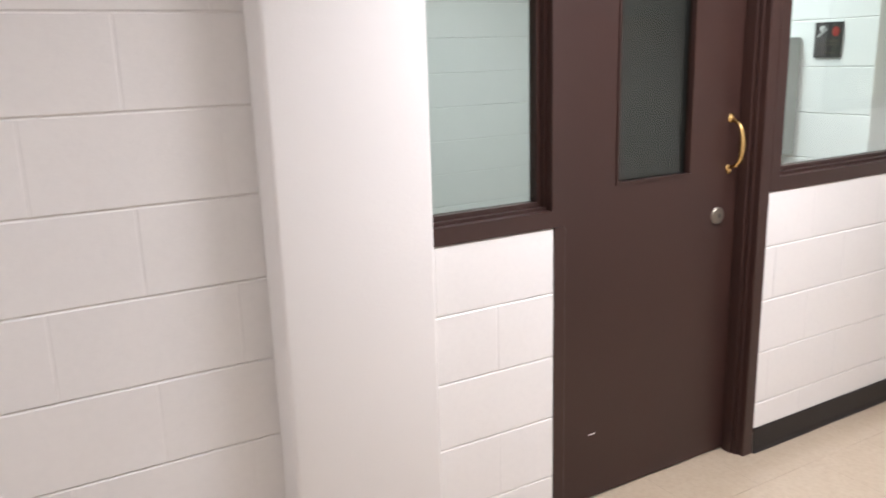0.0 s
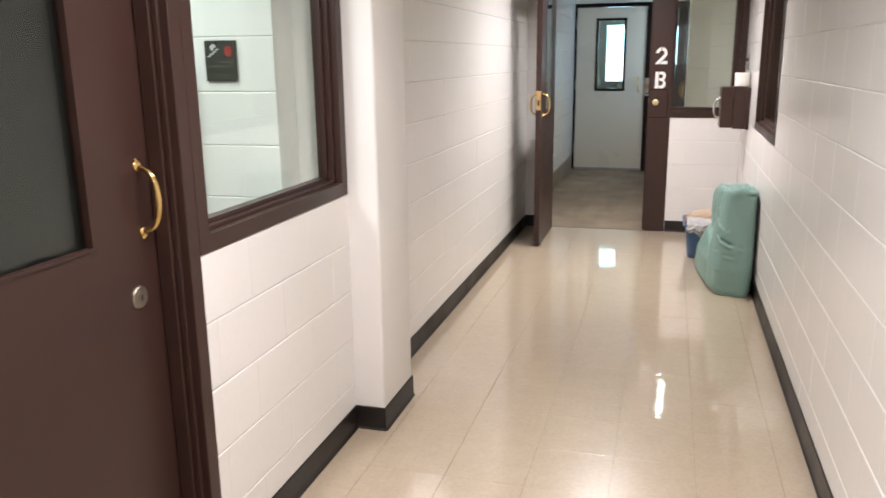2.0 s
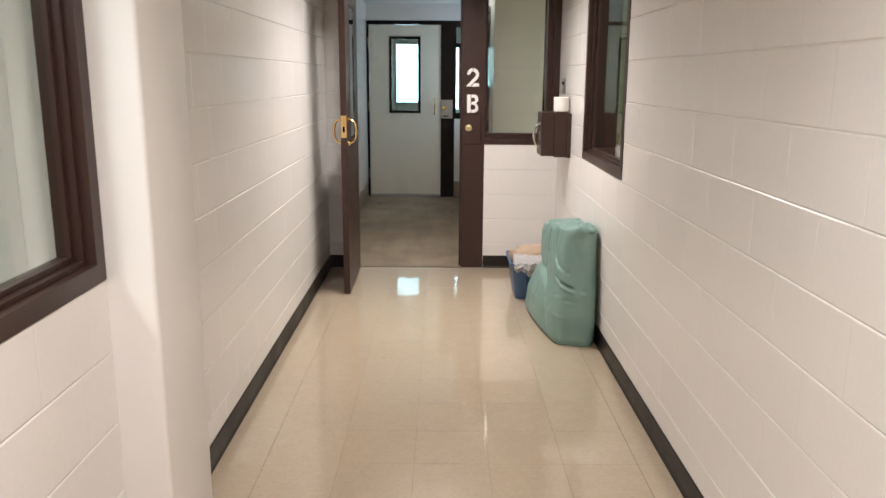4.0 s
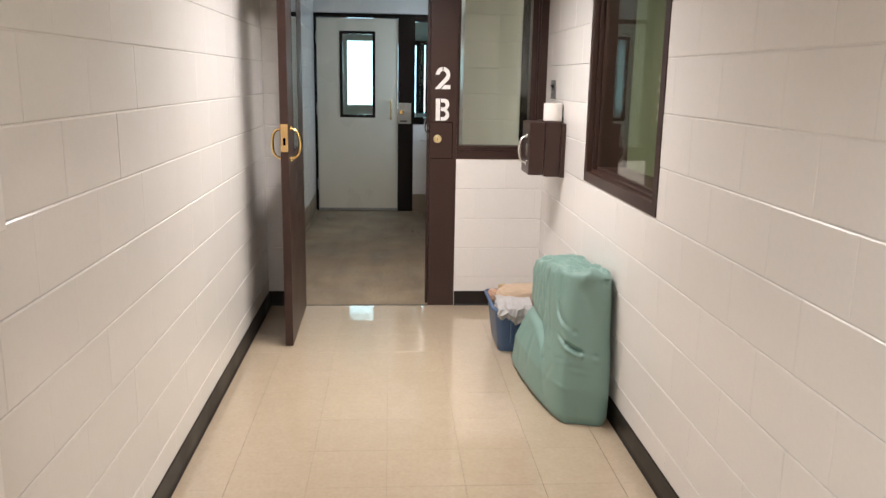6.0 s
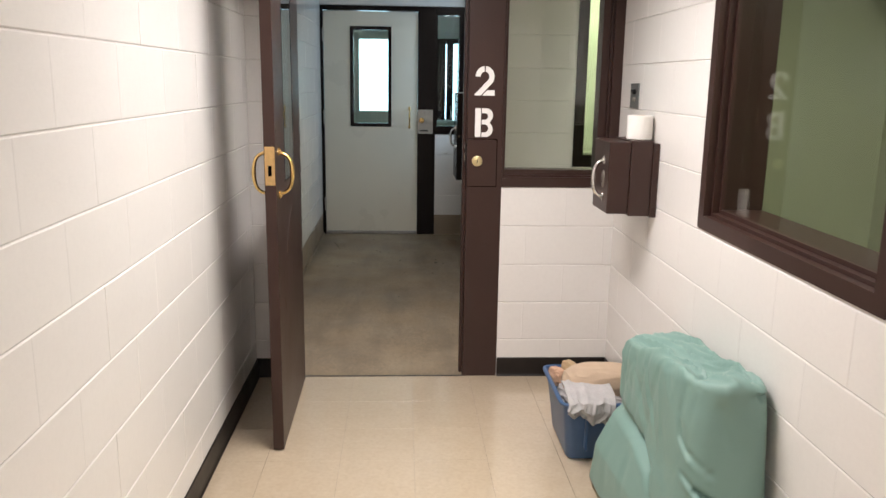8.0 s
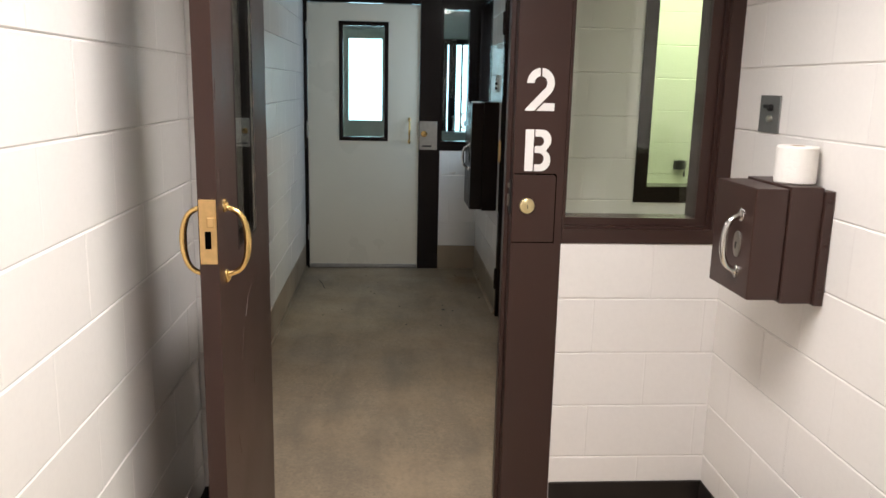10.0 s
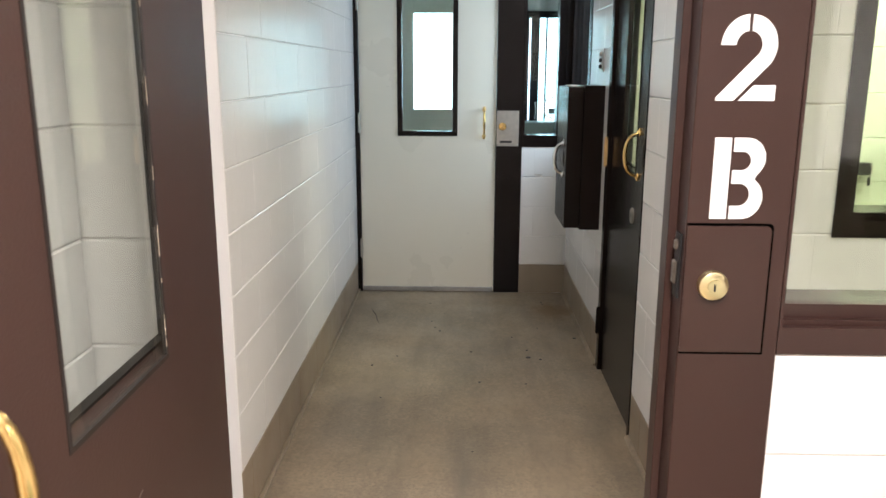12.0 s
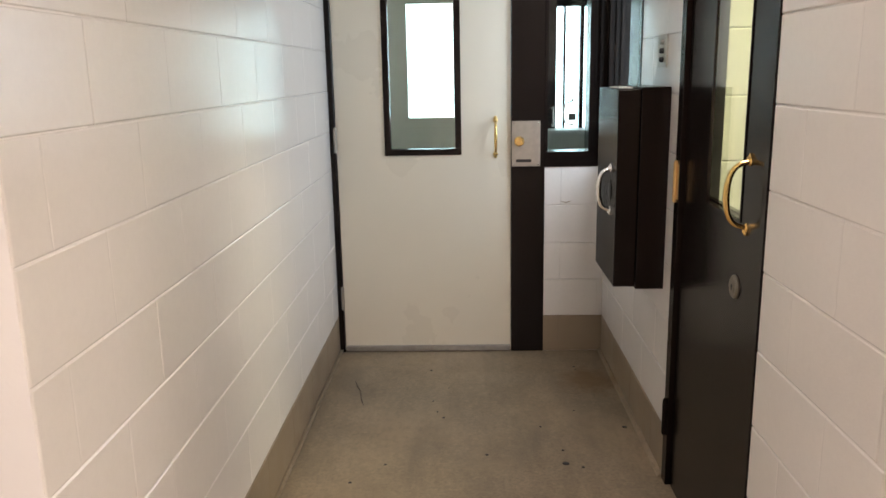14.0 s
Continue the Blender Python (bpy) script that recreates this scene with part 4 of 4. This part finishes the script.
CREASES = (  # path, depth, width, raised lip below
    (((0.386, 6.360, 0.392), (0.415, 6.325, 0.362), (0.469, 6.318, 0.338), (0.528, 6.300, 0.326)), 0.026, 0.0090, 0.016),
    (((0.412, 6.440, 0.650), (0.400, 6.440, 0.560), (0.392, 6.405, 0.490), (0.402, 6.365, 0.458), (0.447, 6.315, 0.425)), 0.026, 0.010, 0.010),
    (((0.330, 7.400, 0.362), (0.350, 7.060, 0.352), (0.372, 6.728, 0.330), (0.368, 6.591, 0.290), (0.362, 6.530, 0.225)), 0.036, 0.016, 0.004),
    (((0.362, 6.530, 0.225), (0.345, 6.470, 0.130), (0.350, 6.403, 0.055)), 0.007, 0.022, 0.0),
    (((0.390, 6.560, 0.470), (0.385, 6.500, 0.370), (0.372, 6.440, 0.300)), 0.007, 0.020, 0.004),
    (((0.360, 6.320, 0.190), (0.469, 6.270, 0.168)), 0.003, 0.007, 0.004),
    (((0.420, 6.290, 0.268), (0.500, 6.280, 0.262)), 0.003, 0.009, 0.003),
    (((0.395, 6.760, 0.630), (0.392, 6.690, 0.500), (0.385, 6.600, 0.400)), 0.009, 0.013, 0.006),
    (((0.400, 6.920, 0.600), (0.388, 6.800, 0.480), (0.382, 6.700, 0.390)), 0.010, 0.016, 0.006),
    (((0.395, 6.950, 0.500), (0.385, 6.860, 0.400)), 0.008, 0.014, 0.004),
    (((0.345, 6.740, 0.270), (0.320, 6.700, 0.120)), 0.007, 0.018, 0.004),
    (((0.330, 6.880, 0.240), (0.300, 6.840, 0.060)), 0.005, 0.016, 0.003),
    (((0.370, 6.350, 0.285), (0.430, 6.285, 0.300)), 0.006, 0.008, 0.005),
    (((0.350, 6.430, 0.150), (0.360, 6.360, 0.240)), 0.006, 0.013, 0.004),
    (((0.480, 6.300, 0.600), (0.500, 6.300, 0.500)), 0.005, 0.016, 0.0),
    (((0.420, 6.380, 0.620), (0.410, 6.400, 0.540)), 0.008, 0.010, 0.004),
    (((0.405, 6.560, 0.660), (0.398, 6.490, 0.560)), 0.006, 0.013, 0.004),
    (((0.545, 6.385, 0.655), (0.590, 6.395, 0.655)), 0.026, 0.009, 0.0),
    (((0.440, 6.960, 0.640), (0.465, 6.760, 0.655), (0.520, 6.520, 0.668)), 0.024, 0.008, 0.0),
    (((0.425, 6.700, 0.660), (0.448, 6.560, 0.668), (0.500, 6.430, 0.672)), 0.022, 0.008, 0.0),
    (((0.500, 6.990, 0.635), (0.530, 6.780, 0.655), (0.585, 6.520, 0.668)), 0.024, 0.009, 0.0),
    (((0.560, 7.000, 0.635), (0.590, 6.800, 0.655)), 0.016, 0.008, 0.0),
    (((0.430, 6.410, 0.660), (0.480, 6.450, 0.670), (0.530, 6.440, 0.670)), 0.020, 0.008, 0.0))


def off_path(q, path, out, drop=0.0):
    """Distance from a path, counted across the surface, and how deep the path cuts there."""
    best, cut = 9.0, 0.0
    for k, (a, b) in enumerate(zip(path, path[1:])):
        a, b = Vector(a), Vector(b)
        a.z -= drop
        b.z -= drop
        u = max(0.0, min(1.0, (q - a).dot(b - a) / (b - a).length_squared))
        w = q - a - (b - a) * u
        if w.length < 0.09:
            d = (w - out * w.dot(out)).length
            if d < best:
                best, cut = d, math.sin(math.pi * (0.06 + 0.88 * (k + u) / (len(path) - 1))) ** 0.8
    return best, cut


def mattress():
    keys = [(0.000, ((0.585, 6.245), (0.460, 6.245), (0.388, 6.283), (0.334, 6.540), (0.296, 6.930), (0.330, 7.030), (0.590, 7.060), (0.600, 6.65))),
            (0.035, ((0.598, 6.236), (0.452, 6.236), (0.372, 6.283), (0.314, 6.540), (0.276, 6.945), (0.320, 7.050), (0.600, 7.075), (0.610, 6.65))),
            (0.170, ((0.602, 6.240), (0.448, 6.240), (0.366, 6.310), (0.322, 6.560), (0.296, 6.950), (0.335, 7.050), (0.603, 7.075), (0.612, 6.65))),
            (0.300, ((0.605, 6.262), (0.450, 6.262), (0.374, 6.350), (0.356, 6.600), (0.350, 6.950), (0.385, 7.040), (0.606, 7.060), (0.613, 6.65))),
            (0.335, ((0.606, 6.272), (0.452, 6.272), (0.378, 6.362), (0.370, 6.620), (0.376, 6.945), (0.405, 7.030), (0.607, 7.052), (0.613, 6.65))),
            (0.370, ((0.606, 6.280), (0.452, 6.280), (0.380, 6.372), (0.376, 6.630), (0.376, 6.950), (0.400, 7.035), (0.608, 7.052), (0.613, 6.65))),
            (0.560, ((0.610, 6.316), (0.460, 6.316), (0.394, 6.415), (0.384, 6.660), (0.384, 6.975), (0.408, 7.050), (0.610, 7.058), (0.614, 6.66))),
            (0.640, ((0.611, 6.334), (0.468, 6.336), (0.402, 6.435), (0.392, 6.670), (0.394, 6.980), (0.418, 7.046), (0.610, 7.055), (0.614, 6.67)))]
    n, m = 200, 96
    loops = [(z, smooth_loop([(x, y, 0) for x, y in c], n)) for z, c in keys]
    bm = bmesh.new()
    rows = []
    top = keys[-1][0]
    for i in range(m + 1):
        z = top * i / m
        j = max(k for k in range(len(keys)) if keys[k][0] <= z + 1e-9)
        j = min(j, len(keys) - 2)
        u = (z - keys[j][0]) / (keys[j + 1][0] - keys[j][0])
        rows.append([(a.lerp(b, u), z) for a, b in zip(loops[j][1], loops[j + 1][1])])
    mid = Vector((0.505, 6.69, 0))
    for k in range(1, 27):
        u = k / 26
        shrink = 1 - 0.97 * u ** 1.25
        lift = 0.030 * min(1.0, (1 - (1 - min(1.0, u * 4)) ** 2))
        rows.append([(mid + (p - mid) * shrink, top + lift) for p, _ in rows[m]])
    made = []
    for i, row in enumerate(rows):
        line = []
        for p, z in row:
            out = (p - mid).normalized()
            inner = max(0.0, min(1.0, (i - m) / 7))
            tip = max(0.0, min(1.0, (z - 0.5) / 0.14))
            q = Vector((p.x, p.y, z + tip * ((6.69 - p.y) * 0.125 - 0.018)))
            fold = noise.noise(Vector((p.x * 6, p.y * 3.5, z * 6))) * 0.004
            fold += tip * (1 - inner) * (0.008 * noise.noise(Vector((p.x * 14, p.y * 11, z * 4))) + 0.004 * noise.noise(Vector((p.x * 34, p.y * 27, z * 9))))
            fold += 0.006 * tip * (1 - abs(noise.noise(Vector((p.y * 9 + z * 3, p.x * 9, 1.7))))) ** 6
            drape = max(0.0, min(1.0, (z - 0.26) / 0.2)) * (1 - inner) * max(0.0, min(1.0, (p.y - 6.36) / 0.10))
            fold -= 0.012 * drape * (1 - abs(noise.noise(Vector((p.y * 11 + z * 2.5, p.x * 7, z * 2.0))))) ** 9
            fold += 0.007 * drape * (1 - abs(noise.noise(Vector((p.y * 8 - z * 3.5, p.x * 9, z * 1.6 + 4.0))))) ** 7
            sink = 0.0
            for path, depth, width, lip in CREASES:
                if abs(q.z - path[0][2]) > 0.35:
                    continue
                face = out if i <= m else Vector((0, 0, 1))
                d, cut = off_path(q, path, face)
                if d < 0.09:
                    sink += 1.0 * cut * depth * math.exp(-(d / width) ** 2)
                    if lip:
                        sink -= 0.9 * cut * lip * math.exp(-(off_path(q, path, face, width * 1.9)[0] / (width * 1.2)) ** 2)
            flap = math.exp(-((p.x - 0.487) ** 2 + (p.y - 6.345) ** 2 + (z - 0.645) ** 2) / 0.0016)
            if i > m:
                a = Vector((p.x * 15 + p.y * 4.5, p.y * 2.6, 3.1))
                ridge = (1 - abs(noise.noise(a * 0.8))) ** 4 * 0.036 + 0.004 * noise.noise(a * 2.1) - 0.022
                ridge += 0.018 * (1 - abs(noise.noise(a * 1.3 + Vector((5, 2, 0))))) ** 8
                bowl = math.exp(-((p.x - 0.50) ** 2 / 0.006 + (p.y - 6.50) ** 2 / 0.018)) * 0.020
                q.z += inner * (ridge - bowl) - sink * 0.9 + flap * 0.014
                q += out * (fold * (1 - inner) + flap * 0.024)
            else:
                q += out * (fold - sink + flap * 0.026)
            q.x = min(q.x, 0.6155)
            q.z = max(q.z, 0.001)
            line.append(bm.verts.new(q))
        made.append(line)
    for a, b in zip(made, made[1:]):
        for k in range(n):
            bm.faces.new((a[k], a[(k + 1) % n], b[(k + 1) % n], b[k]))
    bm.faces.new(made[0][::-1])
    bm.faces.new(made[-1])
    th = thing("mattress", (0.5, 6.65, 0), "folded teal vinyl mattress leaning upright against the white wall", "mattress")
    part("cover", bm, TEAL, th, "", True, 75)
    seam = [(p.x, p.y, 0.006) for p in smooth_loop([(x, y, 0) for x, y in keys[0][1]], 60)]
    part("seam", tube([(x, y, z + 0.002) for x, y, z in seam[4:38]], 0.004, None, 6), TEAL, th, "stitched seam along the bottom edge", True)
    return th


mattress()

# ---- storage bin with clothes ----


def rounded(x0, x1, y0, y1, r, n=6):
    pts = []
    for cx, cy, d in ((x1 - r, y1 - r, 0), (x0 + r, y1 - r, 90), (x0 + r, y0 + r, 180), (x1 - r, y0 + r, 270)):
        pts += [(cx + r * math.cos(radians(d + 90 * k / n)), cy + r * math.sin(radians(d + 90 * k / n))) for k in range(n + 1)]
    return pts


def bin_loft(levels):
    bm = bmesh.new()
    rows = [[bm.verts.new((x, y, z)) for x, y in rounded(*r, 0.035)] for z, r in levels]
    n = len(rows[0])
    for a, b in zip(rows, rows[1:]):
        for k in range(n):
            bm.faces.new((a[k], a[(k + 1) % n], b[(k + 1) % n], b[k]))
    bm.faces.new(rows[0][::-1])
    bm.faces.new(rows[-1])
    return bm


tote = thing("storage_bin", (0.39, 7.40, 0), "blue plastic storage bin heaped with clothes", "storage bin")
part("tub", bin_loft([(0.002, (0.235, 0.545, 7.225, 7.555)), (0.012, (0.230, 0.550, 7.220, 7.560)), (0.235, (0.205, 0.580, 7.185, 7.605)), (0.262, (0.200, 0.585, 7.180, 7.612)),
                      (0.262, (0.204, 0.581, 7.184, 7.608)), (0.10, (0.222, 0.560, 7.205, 7.580)), (0.02, (0.234, 0.546, 7.225, 7.555))]), BLUE, tote, "", True)
bm = bmesh.new()
lip = rounded(0.192, 0.593, 7.172, 7.620, 0.04)
tube([(x, y, 0.262) for x, y in lip + lip[:2]], 0.008, bm, 8, 1.0)
part("rim", bm, BLUE, tote, "rolled blue plastic rim", True)
for kx in (0.30, 0.40, 0.50):
    part("rib", box(kx - 0.006, kx + 0.006, 7.172, 7.205, 0.06, 0.235, 0.003), BLUE, tote)


def lump(name, c, r, mat, label, category, seed, rough=0.16, turn=0.0, freq=2.2):
    """A soft crumpled bundle."""
    bm = bmesh.new()
    bmesh.ops.create_icosphere(bm, subdivisions=5, radius=1.0)
    rot = Matrix.Rotation(radians(turn), 3, "Z")
    for v in bm.verts:
        d = v.co.normalized()
        q = Vector((math.copysign(abs(d.x) ** 0.7, d.x), math.copysign(abs(d.y) ** 0.8, d.y), math.copysign(abs(d.z) ** 0.8, d.z)))
        k = noise.noise(d * freq + Vector((seed, 0, 0))) * rough + (1 - abs(noise.noise(d * freq * 1.6 + Vector((0, seed, 0))))) ** 5 * rough * 0.9
        k += noise.noise(d * 7 + Vector((seed, seed, 0))) * rough * 0.25
        q = q * (1 + k - rough * 0.4)
        v.co = Vector(c) + rot @ Vector((q.x * r[0], q.y * r[1], q.z * r[2]))
    th = thing(name, (c[0], c[1], c[2] - r[2]), label, category, "clothes in the bin")
    part("cloth", bm, mat, th, "", True)
    return th


lump("rolled_blanket", (0.405, 7.37, 0.292), (0.175, 0.090, 0.072), BEIGE, "beige rolled blanket lying across the blue bin", "blanket", 1.7, 0.045, 0.0, 1.5)
lump("rolled_towel", (0.300, 7.50, 0.275), (0.026, 0.088, 0.048), TANCLOTH, "tan rolled towel stuffed into the blue bin", "towel", 4.2, 0.08, 14)
lump("crumpled_shirt", (0.240, 7.53, 0.250), (0.032, 0.050, 0.040), PINK, "orange crumpled shirt in the blue bin", "shirt", 9.1, 0.12, 20, 1.3)
lump("clothes_pile", (0.39, 7.40, 0.185), (0.165, 0.185, 0.09), GREYCLOTH, "grey crumpled clothes filling the blue bin", "clothes", 6.4, 0.14)


def draped():
    """A grey cloth hanging over the near rim of the bin."""
    bm = bmesh.new()
    nu, nv = 44, 34
    grid = []
    for i in range(nu + 1):
        u = i / nu
        x = 0.213 + 0.20 * u
        drop = 0.035 + 0.065 * u ** 1.4 + 0.012 * math.sin(u * 13) + 0.014 * noise.noise(Vector((u * 9, 0, 2)))
        path = [(7.33, 0.312), (7.25, 0.306), (7.185, 0.290), (7.160, 0.276), (7.150, 0.262 - drop * 0.3), (7.158, 0.262 - drop * 0.65), (7.160, 0.262 - drop)]
        row = []
        for j in range(nv + 1):
            t = j / nv * (len(path) - 1)
            k = min(int(t), len(path) - 2)
            f = t - k
            y, z = (path[k][0] * (1 - f) + path[k + 1][0] * f, path[k][1] * (1 - f) + path[k + 1][1] * f)
            w = noise.noise(Vector((u * 7, j * 0.09, 1.3)))
            y -= 0.012 * (1 - abs(w)) ** 3 + 0.006 * noise.noise(Vector((u * 18, j * 0.2, 5)))
            z += 0.012 * noise.noise(Vector((u * 6, j * 0.12, 8))) * (1 - j / nv * 0.5)
            row.append(bm.verts.new((x + 0.01 * noise.noise(Vector((u * 5, j * 0.15, 3))) + 0.03 * u * (j / nv) ** 2 * -1, y, z)))
        grid.append(row)
    for a, b in zip(grid, grid[1:]):
        for k in range(nv):
            bm.faces.new((a[k], a[k + 1], b[k + 1], b[k]))
    th = thing("draped_cloth", (0.32, 7.17, 0.15), "grey cloth hanging over the rim of the blue bin", "cloth", "clothes in the bin")
    ob = part("cloth", bm, GREYCLOTH, th, "", True)
    sol = ob.modifiers.new("thick", "SOLIDIFY")
    sol.thickness = 0.004
    return th


draped()

bm = bmesh.new()
for k in range(16):
    cx, cy = random.uniform(-1.0, 0.1), random.uniform(9.5, 11.9)
    r = random.uniform(0.003, 0.008)
    lathe([(r * 0.6, 0.0), (r, r * 0.25), (r * 0.5, r * 0.6)], (cx, cy, 0.0), (random.uniform(-0.1, 0.1), 0.05, 1), bm, 7)
tagged(part("floor_grit", bm, BLACK), "dark specks of grit on the concrete floor", "grit", "", "stuff")

for cx, cy, r in ((-0.167, 10.83, 0.014), (-0.237, 11.156, 0.006), (0.125, 11.15, 0.011), (-0.165, 10.94, 0.006)):
    speck = part("floor_speck", lathe([(r, 0.0003), (r * 0.9, 0.002), (r * 0.3, 0.003)], (cx, cy, 0.0), (0, 0, 1), None, 9), BLACK)
    tagged(speck, "dark speck of dirt on the concrete floor", "dirt", "dirt specks")
crack = part("floor_crack", tube([(-1.115, 11.69, 0.0006), (-1.098, 11.62, 0.0006), (-1.072, 11.55, 0.0006), (-1.058, 11.46, 0.0006), (-1.038, 11.39, 0.0006)], (0.001, 0.0035, 0.0025, 0.004, 0.001), None, 6, 0.2), BLACKBASE)
tagged(crack, "thin dark crack in the concrete floor", "crack", "", "structure")
bm = tube([(-0.050, YF - 0.0012, 0.832), (-0.020, YF - 0.0012, 0.828), (0.008, YF - 0.0012, 0.834)], (0.001, 0.006, 0.002), None, 8, 0.25)
tagged(part("rust_mark", bm, CHIP), "small rusty smudge on the white block wall", "stain")

# ---- pieces of walls and floors ----
lay_blocks()

TILE = 0.3048


def tile_mesh():
    g, q, c = TILE / 2 - 0.0006, TILE / 2 - 0.0002, 0.0004
    v = [(-g, -q, -0.003), (g, -q, -0.003), (g, q, -0.003), (-g, q, -0.003), (-g, -q, -c), (g, -q, -c), (g, q, -c), (-g, q, -c),
         (-g + c, -q + c, 0), (g - c, -q + c, 0), (g - c, q - c, 0), (-g + c, q - c, 0)]
    f = [(lo + k, lo + (k + 1) % 4, lo + 4 + (k + 1) % 4, lo + 4 + k) for lo in (0, 4) for k in range(4)] + [(8, 9, 10, 11)]
    me = bpy.data.meshes.new("tile")
    me.from_pydata(v, [], f)
    me.materials.append(VINYLTILE)
    return me


floor = thing("floor", (0, 0, 0), "waxed cream vinyl floor tiles", "floor", "", "structure")
tile_data = tile_mesh()
X0, Y0 = -0.100 - TILE / 2, 7.23 + TILE / 2
for i in range(-4, 9):
    for j in range(-30, 4):
        cx, cy = X0 + i * TILE, Y0 + j * TILE
        if cy > 8.172 - TILE / 2 or (cx > 0.8 and cy > 1.3):
            continue
        ob = new("tile", tile_data)
        ob.parent = floor
        ob.matrix_basis = pose(cx, cy, 0, random.uniform(-0.05, 0.05), random.uniform(-0.05, 0.05), random.choice((0, 180)))

edge = Y0 + 2 * TILE + TILE / 2
for i in range(-4, 3):
    ob = part("tile", box(X0 + (i - 0.5) * TILE + 0.0005, X0 + (i + 0.5) * TILE - 0.0005, edge + 0.0005, 8.176, -0.003, 0.0), VINYLTILE)
    ob.parent = floor
